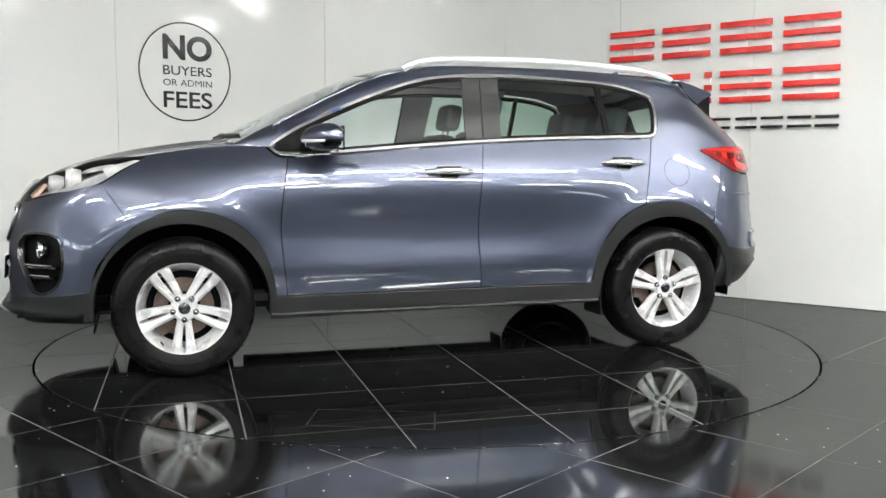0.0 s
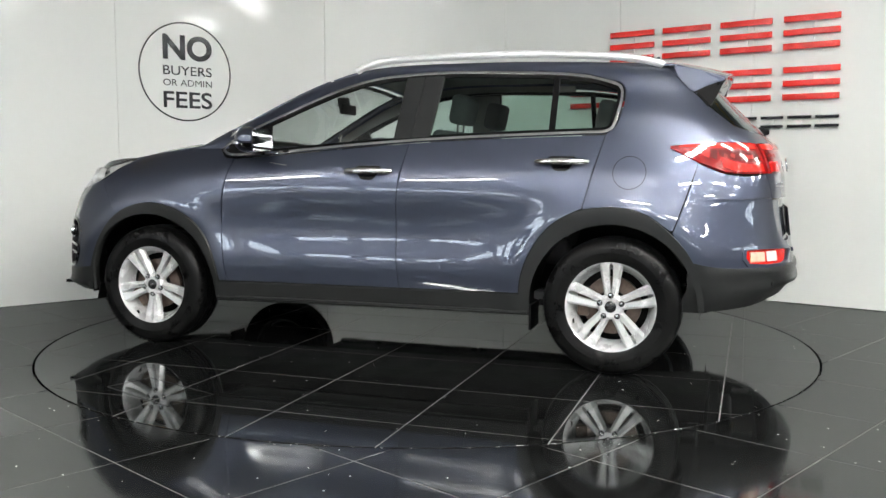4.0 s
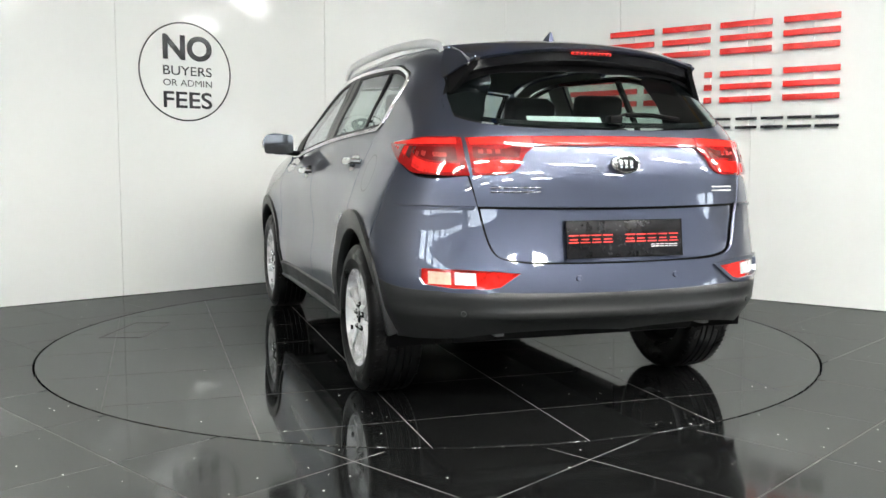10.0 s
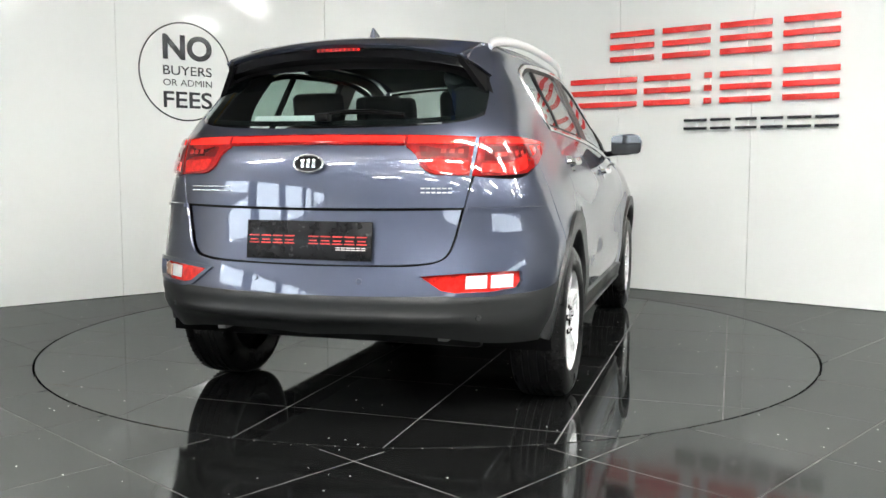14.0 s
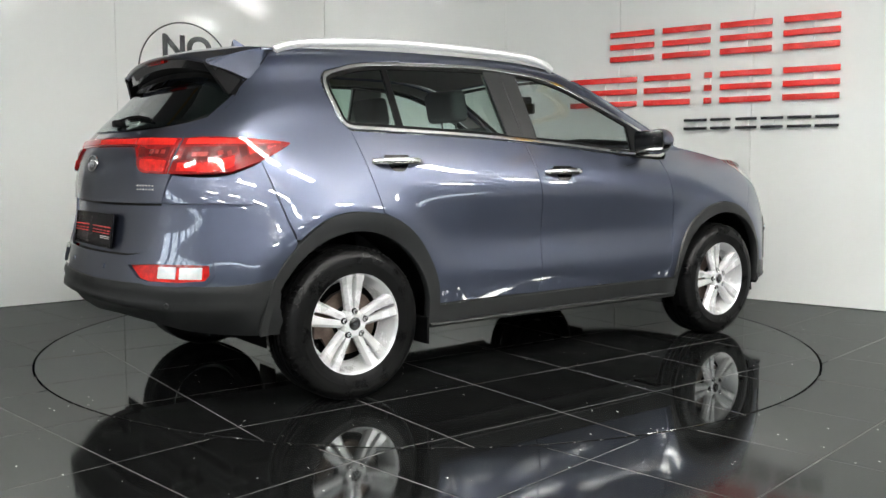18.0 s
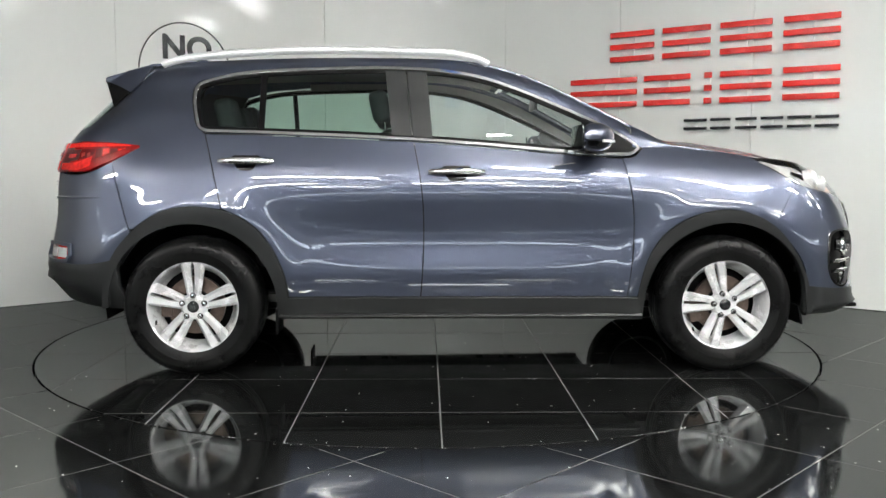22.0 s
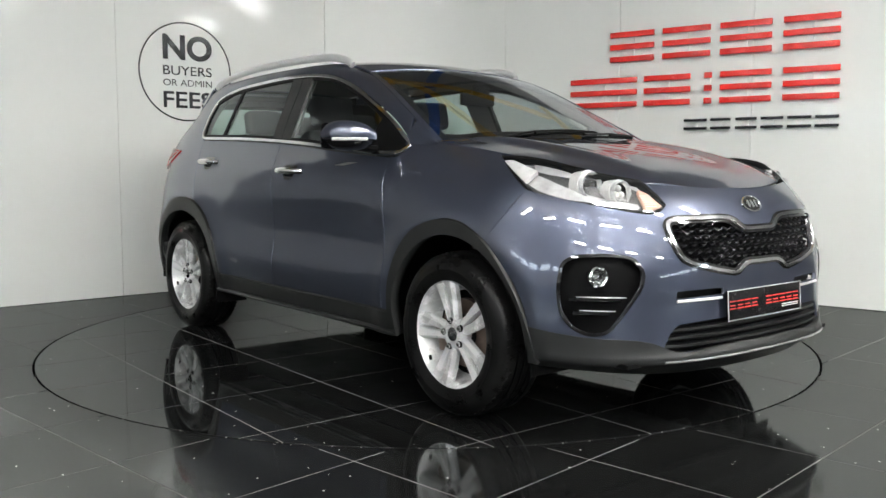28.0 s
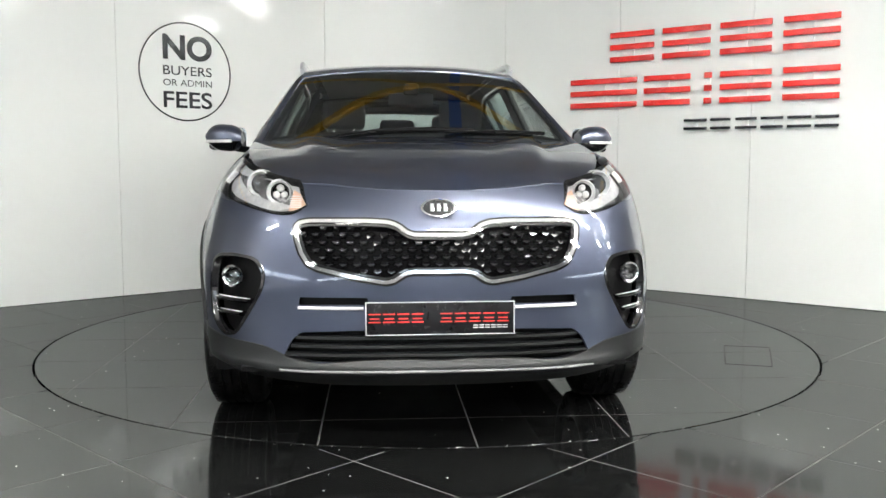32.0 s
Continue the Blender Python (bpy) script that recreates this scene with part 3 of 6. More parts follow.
def lettering(words, width, height, heavy):
    """Letters of the built-in font as a thin plate of the given width and height, from its lower left corner."""
    cu = bpy.data.curves.new("lettering", "FONT")
    cu.body, cu.extrude, cu.offset = words, 0.01, heavy
    ob = new("lettering", cu)
    dg = bpy.context.evaluated_depsgraph_get()
    me = bpy.data.meshes.new_from_object(ob.evaluated_get(dg))
    bpy.data.objects.remove(ob)
    v = np.array([p.co[:] for p in me.vertices])
    lo, hi = v.min(0), v.max(0)
    for p in me.vertices:
        x, y, z = p.co
        p.co = ((x - lo[0]) / (hi[0] - lo[0]) * width, -0.0015 if z > 0 else 0.0, (y - lo[1]) / (hi[1] - lo[1]) * height)
    me.materials.clear()
    me.materials.append(BLACKACRYLIC)
    return me


decal = tagged(new("wall_decal"), "round black wall decal that promises no extra fees", "sign")
decal.matrix_basis = on_left(2.425, 1.806, 0.0022)
bm = lathe([(0.390, 0.0), (0.402, 0.0), (0.402, -0.0015), (0.390, -0.0015)], 96)
part("ring", bm, BLACKACRYLIC, decal)
for words, s, z, w, h, heavy in (("NO", -0.197, 0.092, 0.428, 0.205, 0.035), ("BUYERS", -0.197, -0.030, 0.424, 0.075, 0.004), ("OR ADMIN", -0.198, -0.117, 0.424, 0.052, -0.004), ("FEES", -0.199, -0.296, 0.424, 0.135, 0.014)):
    ob = new("letters", lettering(words, w, h, heavy))
    ob.parent = decal
    ob.matrix_basis = Matrix.Translation((s, 0, z))

# ---- the car: master surfaces. x forward, y to its left, z up ----
ZK = [0.22, 0.40, 0.52, 0.64, 0.78, 0.92, 1.02, 1.14]
# columns of the lower body from the middle of the tail round one side to the middle of the nose
COLS = [
    ([-2.15, -2.235, -2.235, -2.215, -2.19, -2.175, -2.165, -2.12], [0.0] * 8, 1.15),
    ([-2.13, -2.21, -2.21, -2.19, -2.165, -2.15, -2.14, -2.095], [0.33] * 8, 1.15),
    ([-2.06, -2.12, -2.125, -2.11, -2.085, -2.075, -2.06, -2.015], [0.60, 0.61, 0.615, 0.615, 0.615, 0.615, 0.61, 0.60], 1.15),
    ([-1.92, -1.955, -1.96, -1.955, -1.945, -1.94, -1.925, -1.89], [0.76, 0.795, 0.80, 0.80, 0.785, 0.77, 0.75, 0.725], 1.155),
    ([-1.70] * 8, [0.84, 0.885, 0.90, 0.905, 0.893, 0.868, 0.838, 0.785], 1.185),
    ([-1.335] * 8, [0.85, 0.895, 0.905, 0.912, 0.912, 0.892, 0.862, 0.812], 1.21),
    ([-0.9] * 8, [0.845, 0.886, 0.900, 0.897, 0.895, 0.893, 0.870, 0.818], 1.20),
    ([-0.4] * 8, [0.84, 0.886, 0.903, 0.886, 0.888, 0.899, 0.876, 0.822], 1.18),
    ([0.1] * 8, [0.84, 0.886, 0.903, 0.886, 0.888, 0.900, 0.878, 0.818], 1.15),
    ([0.5] * 8, [0.84, 0.887, 0.903, 0.888, 0.890, 0.901, 0.876, 0.805], 1.12),
    ([0.9] * 8, [0.845, 0.89, 0.904, 0.900, 0.903, 0.902, 0.868, 0.785], 1.15),
    ([1.335] * 8, [0.85, 0.895, 0.908, 0.914, 0.914, 0.890, 0.842, 0.735], 1.135),
    ([1.68] * 8, [0.85, 0.885, 0.895, 0.90, 0.89, 0.855, 0.800, 0.66], 1.095),
    ([1.985, 1.98, 1.975, 1.97, 1.945, 1.895, 1.83, 1.73], [0.755, 0.78, 0.785, 0.785, 0.77, 0.74, 0.69, 0.61], 1.045),
    ([2.165, 2.155, 2.148, 2.145, 2.112, 2.045, 1.945, 1.81], [0.54, 0.54, 0.54, 0.54, 0.54, 0.53, 0.51, 0.48], 1.01),
    ([2.235, 2.21, 2.20, 2.195, 2.172, 2.105, 2.015, 1.90], [0.28] * 8, 0.99),
    ([2.25, 2.22, 2.21, 2.205, 2.185, 2.12, 2.035, 1.92], [0.0] * 8, 0.985),
]
# the ring of the roof's edge above the first columns
RINGTOP = [(-1.66, 0, 1.59), (-1.655, 0.28, 1.585), (-1.635, 0.45, 1.57), (-1.57, 0.53, 1.557), (-1.43, 0.555, 1.572), (-1.2, 0.565, 1.585), (-0.85, 0.572, 1.597),
           (-0.4, 0.577, 1.602), (0.03, 0.582, 1.583), (0.40, 0.612, 1.487), (0.83, 0.70, 1.275)]


def mirrored(rows):
    """Columns (lists of points) of one half, with two more across the middle at either end."""
    m = lambda c: [(p[0], -p[1], p[2]) for p in c]
    return [m(rows[2]), m(rows[1])] + rows + [m(rows[-2]), m(rows[-3])]


def across(cols, dense, lead):
    """Spline from column to column; lead: the columns in front of the first and after the last that only steer it."""
    g = np.asarray(cols)
    mid = g[:, g.shape[1] // 2]
    t = np.r_[0, np.cumsum(np.linalg.norm(np.diff(mid, axis=0), axis=1))]
    f = spline(t, g.reshape(len(t), -1))
    s = np.linspace(t[lead[0]], t[len(t) - 1 - lead[1]], dense)
    return f(s).reshape(dense, -1, 3)


def column(c, n):
    xs, ys, top = c
    z = np.linspace(0.22, top, n)
    return list(zip(spline(ZK, xs)(z), spline(ZK, ys)(z), z))


def both_halves(half):
    other = half[::-1].copy()
    other[..., 1] *= -1
    return other, half


def swell(g):
    """The wings swell round the wheel arches."""
    for wx in (1.335, -1.335):
        r = np.hypot(g[..., 0] - wx, g[..., 2] - 0.345)
        k = np.where(np.abs(g[..., 1]) > 0.5, 0.011 * np.exp(-((r - 0.50) / 0.075) ** 2), 0)
        g[..., 1] += np.sign(g[..., 1]) * k
    return g


low = [column(c, 40) for c in COLS]
half = across(mirrored(low), 260, (2, 2))
flip = half.copy()
flip[..., 1] *= -1
M_LOW = Master(swell(np.concatenate([half, flip[::-1][1:]])))

full = []
for c, top in zip(COLS, RINGTOP):
    xs, ys, zt = c
    fx, fy = spline(ZK, xs), spline(ZK, ys)
    key = [(float(fx(z)), float(fy(z)), z) for z in (0.24, 0.4, 0.52, 0.64, 0.78, 0.92, 1.02)]
    b = Vector((float(fx(zt)), float(fy(zt)), zt))
    key.append(tuple(b))
    t = Vector(top)
    out = Vector((0, 1, 0)) if top[0] > -1.5 else Vector((-0.8, 0.6 if top[1] > 0.4 else 0, 0)).normalized()
    for w in (0.3, 0.65):
        key.append(tuple(b.lerp(t, w) + out * 0.016 * 4 * w * (1 - w)))
    key.append(top)
    key.append((top[0], top[1] - 0.035, top[2] + 0.014) if top[0] > -1.5 else (top[0] + 0.03, top[1] * 0.95, top[2] + 0.012))
    key = np.asarray(key)
    d = np.r_[0, np.cumsum(np.linalg.norm(np.diff(key, axis=0), axis=1))]
    full.append([tuple(q) for q in spline(d, key)(np.r_[np.linspace(0, d[7], 45), np.linspace(d[7], d[-1], 26)[1:]])])
m = lambda c: [(p[0], -p[1], p[2]) for p in c]
half = across([m(full[2]), m(full[1])] + full, 240, (2, 0))
flip = half.copy()
flip[..., 1] *= -1
M_BODY = Master(swell(np.concatenate([flip[::-1], half[1:]])))

XR = [-1.9, -1.66, -1.45, -1.2, -0.9, -0.4, -0.05, 0.15, 0.32, 0.5, 0.7, 0.85, 1.0, 1.12, 1.25]
F_EDGE = spline(XR, [1.525, 1.562, 1.575, 1.587, 1.598, 1.603, 1.595, 1.57, 1.52, 1.445, 1.345, 1.268, 1.19, 1.125, 1.055])
F_MID = spline(XR, [1.555, 1.597, 1.61, 1.622, 1.632, 1.638, 1.632, 1.612, 1.573, 1.507, 1.415, 1.340, 1.262, 1.198, 1.125])
F_YE = spline(XR, [0.55, 0.555, 0.56, 0.565, 0.572, 0.577, 0.58, 0.588, 0.602, 0.63, 0.668, 0.70, 0.73, 0.75, 0.77])
xs, ys = np.meshgrid(np.linspace(-1.9, 1.25, 190), np.linspace(-0.8, 0.8, 81), indexing="ij")
ye = F_YE(xs)
zz = F_EDGE(xs) + (F_MID(xs) - F_EDGE(xs)) * (1 - np.abs(ys / ye) ** 2.2)
M_TOP = Master(np.stack([xs, ys, zz], -1))

F_HOOD = spline([0.95, 1.1, 1.3, 1.5, 1.7, 1.85, 1.97, 2.06, 2.12, 2.18, 2.3], [1.195, 1.182, 1.158, 1.128, 1.092, 1.055, 1.012, 0.965, 0.925, 0.87, 0.75])


def hood_z(x, y):
    y = np.abs(y)
    z = F_HOOD(x + 0.07 * (y / 0.6) ** 2.3) - 0.014 * (y / 0.7) ** 2
    ridge = np.clip((x - 0.95) / 0.3, 0, 1) * np.clip((2.15 - x) / 0.6, 0, 1)
    return z + ridge * (0.021 * np.exp(-((y - 0.50 + 0.12 * (x - 1.2)) / np.where(y > 0.50 - 0.12 * (x - 1.2), 0.055, 0.10)) ** 2))


xs, ys = np.meshgrid(np.linspace(0.95, 2.2, 110), np.linspace(-0.82, 0.82, 120), indexing="ij")
M_HOOD = Master(np.stack([xs, ys, hood_z(xs, ys)], -1))

car = tagged(new("car"), "dark blue-grey metallic five-door SUV with silver alloy wheels", "car")


def wf(y, z):
    """Front wrap angle of the point at sideways place y."""
    h, _ = M_LOW.cast((4.3, y, z), (-1, 0, 0), Vector((1, 0, 0)))
    return (math.atan2(y, h.x - AX_F), z)


def wfs(x, z):
    h, _ = M_LOW.cast((x, 2.2, z), (0, -1, 0), Vector((0, 1, 0)))
    return (math.atan2(h.y, x - AX_F), z)


def wr(y, z):
    h, _ = M_BODY.cast((-4.3, y, z), (1, 0, 0), Vector((-1, 0, 0)))
    return (math.atan2(y, AX_R - h.x), z)


def wrs(x, z):
    h, _ = M_BODY.cast((x, 2.2, z), (0, -1, 0), Vector((0, 1, 0)))
    return (math.atan2(h.y, AX_R - x), z)


# side seams and edges, in side view
S_FRONT = [(0.812, 1.085), (0.84, 0.94), (0.86, 0.73), (0.85, 0.55), (0.832, 0.392)]
S_MID = [(-0.242, 1.166), (-0.205, 0.94), (-0.193, 0.67), (-0.208, 0.394)]
S_REAR = [(-1.282, 1.203), (-1.24, 1.05), (-1.188, 0.845)]
BELT = [(0.812, 1.085), (0.45, 1.110), (0.03, 1.146), (-0.242, 1.166), (-0.87, 1.193), (-1.282, 1.203)]
ARCH_R = [(-0.868, 0.396), (-0.878, 0.47), (-0.93, 0.61), (-1.04, 0.752), (-1.188, 0.826), (-1.34, 0.842), (-1.49, 0.812), (-1.60, 0.735), (-1.67, 0.61), (-1.705, 0.46), (-1.72, 0.36)]
ARCH_F = [(0.885, 0.392), (0.91, 0.52), (0.975, 0.66), (1.10, 0.77), (1.25, 0.82), (1.40, 0.82), (1.56, 0.75), (1.68, 0.62), (1.745, 0.50), (1.775, 0.38)]
GAP = 0.0028


def shift(c, dx, dz=0.0):
    return [(x + dx, z + dz) for x, z in c]


front_door = outline(shift(S_FRONT, -GAP), [(0.832 - GAP, 0.392), (-0.208 + GAP, 0.394)], shift(S_MID, GAP)[::-1], [(x - GAP * (i == 0), z - 0.004) for i, (x, z) in enumerate(BELT[:4])][::-1])
rear_door = outline(shift(S_MID, -GAP), [(-0.208 - GAP, 0.394), (-0.862, 0.396)], [(x + 0.006, z + 0.003) for x, z in ARCH_R[:5]][:4] + [(-1.186 + GAP, 0.836)],
                    shift(S_REAR, GAP)[::-1], [(x, z - 0.004) for x, z in BELT[3:]][::-1])
panels("front_door", front_door, "S", M_BODY, PAINT, car)
panels("rear_door", rear_door, "S", M_BODY, PAINT, car)
fender = outline(shift(S_FRONT, GAP), [(0.832 + GAP, 0.392), (0.882, 0.392)], [(x, z + 0.004) for x, z in ARCH_F[:7]], [(1.56, 0.754), (1.70, 0.955)],
                 [(1.70, 0.955), (1.60, 1.02), (1.49, 1.088)], [(1.49, 1.090), (1.335, 1.118), (1.2, 1.134), (1.05, 1.148), (0.93, 1.152)], [(0.93, 1.148), (0.915, 1.13), (0.87, 1.09), (0.812 + GAP, 1.085)])
panels("front_fender", fender, "S", M_LOW, PAINT, car)
panels("quarter_panel", outline([(-1.188 - GAP, 0.845), (-1.24 - GAP, 1.05), (-1.282 - GAP, 1.203)], [(-1.285, 1.203), (-1.325, 1.235), (-1.352, 1.32), (-1.365, 1.40), (-1.345, 1.465), (-1.28, 1.49), (-1.19, 1.517), (-1.05, 1.537), (-0.9, 1.55)],
                                [(-0.9, 1.55), (-0.9, 1.592)], [(-0.9, 1.592), (-1.2, 1.582), (-1.43, 1.568), (-1.56, 1.553)], [(-1.56, 1.553), (-1.647, 1.460), (-1.705, 1.407)],
                                [(-1.705, 1.407), (-1.785, 1.332), (-1.872, 1.262), (-1.925, 1.212), (-1.965, 1.165)], [(-1.965, 1.165), (-1.80, 1.16), (-1.60, 1.143)], [(-1.60, 1.143), (-1.66, 1.10), (-1.735, 1.065)],
                                [(-1.735, 1.065), (-1.69, 0.92), (-1.628, 0.735)], [(-1.612, 0.735), (-1.49, 0.816), (-1.34, 0.846), (-1.188 - GAP, 0.832)]), "S", M_BODY, PAINT, car)


def inset(poly, d):
    """An outline moved inwards by d."""
    p = np.asarray(poly)
    a = np.roll(p, 1, 0)
    b = np.roll(p, -1, 0)
    e, f = p - a, b - p
    e /= np.maximum(np.linalg.norm(e, axis=1, keepdims=True), 1e-9)
    f /= np.maximum(np.linalg.norm(f, axis=1, keepdims=True), 1e-9)
    t = e + f
    t /= np.maximum(np.linalg.norm(t, axis=1, keepdims=True), 1e-9)
    area = 0.5 * np.sum(p[:, 0] * b[:, 1] - b[:, 0] * p[:, 1])
    n = np.c_[-t[:, 1], t[:, 0]] * np.sign(area)
    k = np.clip(np.sum(t * f, axis=1), 0.5, 1)
    return [tuple(q) for q in p + n * (d / k)[:, None]]


def twin(pts):
    """A half outline from the middle outwards and back, closed over the middle."""
    return pts + [(-a, b) for a, b in pts[::-1] if abs(a) > 1e-9]


def arc(cx, cz, r, a0, a1, n=30):
    return [(cx + r * math.cos(radians(a0 + (a1 - a0) * i / n)), cz + r * math.sin(radians(a0 + (a1 - a0) * i / n))) for i in range(n + 1)]


def neg(pts):
    return [(-a, z) for a, z in pts]


# ---- sheet metal of the top and ends ----
hood_edge = [(1.04, 0.762), (1.2, 0.762), (1.335, 0.756), (1.50, 0.738), (1.70, 0.692), (1.86, 0.622), (1.975, 0.49)]
panel("hood", outline([(1.04, -0.762), (1.09, -0.35), (1.11, 0), (1.09, 0.35), (1.04, 0.762)], hood_edge,
                      [(1.975, 0.49), (2.04, 0.30), (2.068, 0.15), (2.075, 0), (2.068, -0.15), (2.04, -0.30), (1.975, -0.49)], [(x, -y) for x, y in hood_edge[::-1]]), "T", M_HOOD, PAINT, car)
panel("roof", outline([(0.30, -0.585), (0.33, -0.3), (0.34, 0), (0.33, 0.3), (0.30, 0.585)], [(0.30, 0.585), (0.0, 0.578), (-0.9, 0.572), (-1.6, 0.556)], [(-1.6, 0.556), (-1.64, 0.3), (-1.655, 0), (-1.64, -0.3), (-1.6, -0.556)],
                      [(-1.6, -0.556), (-0.9, -0.572), (0.0, -0.578), (0.30, -0.585)]), "T", M_TOP, PAINT, car)
panel("roof_lining", outline([(0.26, -0.53), (0.28, 0), (0.26, 0.53)], [(0.26, 0.53), (-1.6, 0.50)], [(-1.6, 0.50), (-1.6, -0.50)], [(-1.6, -0.50), (0.26, -0.53)]), "T", M_TOP, LINING, car, "pale grey roof lining", off=-0.03, thick=0, step=0.08)
screen = outline([(1.09, -0.728), (1.14, -0.35), (1.155, 0), (1.14, 0.35), (1.09, 0.728)], [(1.09, 0.728), (0.92, 0.696), (0.7, 0.648), (0.335, 0.572)], [(0.335, 0.572), (0.36, 0.3), (0.37, 0), (0.36, -0.3), (0.335, -0.572)],
                 [(0.335, -0.572), (0.7, -0.648), (0.92, -0.696), (1.09, -0.728)])
panel("windscreen", screen, "T", M_TOP, SCREENGLASS, car, "clear raked windscreen", thick=0, step=0.05)
panel("windscreen_border", screen, "T", M_TOP, GLOSSBLACK, car, holes=[inset(screen, 0.035)], off=-0.004, thick=0)
panels("windscreen_pillar", outline([(1.09, 0.732), (0.92, 0.700), (0.7, 0.652), (0.32, 0.576)], [(0.32, 0.576), (0.32, 0.605)], [(0.32, 0.605), (0.5, 0.638), (0.7, 0.680), (0.9, 0.722), (1.06, 0.752)], [(1.06, 0.752), (1.09, 0.732)]), "T", M_TOP, PAINT, car, off=0.002)
rows, bm = [], bmesh.new()
for x in np.linspace(0.87, 1.085, 10):
    h, n = M_TOP.cast((x, float(np.interp(x, [0.87, 0.9, 1.06, 1.085], [0.716, 0.722, 0.752, 0.752])), 3.2), (0, 0, -1), Vector((0, 0, 1)))
    q, w = M_LOW.cast((x, 2.2, 1.140), (0, -1, 0), Vector((0, 1, 0)))
    a, b = h + n * 0.003, q + w * 0.001
    rows.append([bm.verts.new(a.lerp(b, k / 5) + Vector((0, 0.010, 0.004)) * math.sin(k / 5 * math.pi)) for k in range(6)])
for a, b in zip(rows, rows[1:]):
    for j in range(5):
        bm.faces.new((a[j], b[j], b[j + 1], a[j + 1]))
bmesh.ops.recalc_face_normals(bm, faces=bm.faces[:])
parts("pillar_base", bm, PAINT, car, "painted foot of the windscreen pillar")
panel("cowl", outline([(1.10, -0.74), (1.16, -0.4), (1.185, 0), (1.16, 0.4), (1.10, 0.74)], [(1.10, 0.74), (1.02, 0.745)], [(1.02, 0.745), (1.06, 0.35), (1.08, 0), (1.06, -0.35), (1.02, -0.745)], [(1.02, -0.745), (1.10, -0.74)]), "T", M_TOP, BLACK, car, "black plastic cowl below the windscreen", off=-0.012)

GATE_LOW = [(0, 0.668), (0.30, 0.67), (0.47, 0.68), (0.535, 0.70), (0.568, 0.765), (0.594, 0.878)]
gate = outline(neg([(0, 1.192), (0.35, 1.198), (0.51, 1.210), (0.63, 1.245), (0.668, 1.275)])[::-1][:-1] + [(0, 1.192), (0.35, 1.198), (0.51, 1.210), (0.63, 1.245), (0.668, 1.275)],
               [(0.668, 1.275), (0.665, 1.18), (0.63, 1.03), (0.60, 0.888)], [(0.60, 0.888), (0, 0.882), (-0.60, 0.888)], neg([(0.668, 1.275), (0.665, 1.18), (0.63, 1.03), (0.60, 0.888)])[::-1])
tailgate = panel("tailgate", gate, "R", M_BODY, PAINT, car, thick=0.03)
panel("tailgate_lower", outline(neg(GATE_LOW)[::-1][:-1] + GATE_LOW, [(0.594, 0.878), (0, 0.872), (-0.594, 0.878)]), "R", M_BODY, PAINT, car, off=-0.02, thick=0.02)
panel("tailgate_seal", outline(neg(GATE_LOW)[::-1][:-1] + GATE_LOW, [(0.594, 0.878), (0.61, 0.90), (0, 0.90), (-0.61, 0.90), (-0.594, 0.878)]), "R", M_BODY, BLACK, car, off=-0.03, thick=0)
glass_r = [(0, 1.203), (0.35, 1.208), (0.51, 1.220), (0.61, 1.25), (0.652, 1.285), (0.64, 1.33), (0.60, 1.40), (0.55, 1.48), (0.51, 1.54), (0.3, 1.562), (0, 1.567)]
back = outline(glass_r[:5], glass_r[4:9], glass_r[8:], neg(glass_r[8:])[::-1], neg(glass_r[4:9])[::-1], neg(glass_r[:5])[::-1])
panel("rear_window", back, "R", M_BODY, REARGLASS, car, "lightly tinted rear window", thick=0, step=0.05)
panel("rear_window_border", back, "R", M_BODY, GLOSSBLACK, car, holes=[inset(back, 0.022)], off=-0.003, thick=0)

FOG_R = [(0.452, 0.628), (0.50, 0.632), (0.62, 0.640), (0.74, 0.642), (0.80, 0.640), (0.803, 0.60), (0.79, 0.575), (0.70, 0.565), (0.58, 0.565), (0.53, 0.575)]
fog_r = [wr(*p) if p[0] < 0.78 else wr(p[0] - 0.005, p[1]) for p in FOG_R]
bump_top = [wrs(-1.735, 1.06), wrs(-1.85, 1.01), wr(0.634, 1.005)]
bump_in = [wr(0.634, 1.005), wr(0.611, 0.92), wr(0.600, 0.87), wr(0.576, 0.765), wr(0.544, 0.697), wr(0.478, 0.672), wr(0.3, 0.661), (0, 0.659)]
bump_low = [(0, 0.548), wr(0.3, 0.55), wr(0.6, 0.555), wr(0.74, 0.553), wrs(-1.80, 0.565), wrs(-1.685, 0.59)]
bump_arch = [wrs(-1.685, 0.59), wrs(-1.662, 0.65), wrs(-1.628, 0.722)]
rear_bumper = panel("rear_bumper", outline(bump_arch, [wrs(-1.628, 0.722), wrs(-1.735, 1.06)], bump_top, bump_in, neg(bump_in)[::-1], neg(bump_top)[::-1], neg([wrs(-1.628, 0.722), wrs(-1.735, 1.06)])[::-1], neg(bump_arch)[::-1], neg(bump_low)[::-1], bump_low),
                    "WR", M_BODY, PAINT, car, holes=[inset(fog_r, 0.001), inset(neg(fog_r), 0.001)])
skirt_low = [(0, 0.385), wr(0.5, 0.385), wr(0.66, 0.36), wr(0.76, 0.345), wrs(-1.84, 0.335), wrs(-1.715, 0.33)]
rear_skirt = panel("rear_skirt", outline(bump_low, [wrs(-1.685, 0.59), wrs(-1.715, 0.33)], skirt_low[::-1], neg(skirt_low), neg([wrs(-1.685, 0.59), wrs(-1.715, 0.33)])[::-1], neg(bump_low)[::-1]), "WR", M_BODY, CLAD, car, "dark grey plastic lower bumper", off=0.003, thick=0.05)
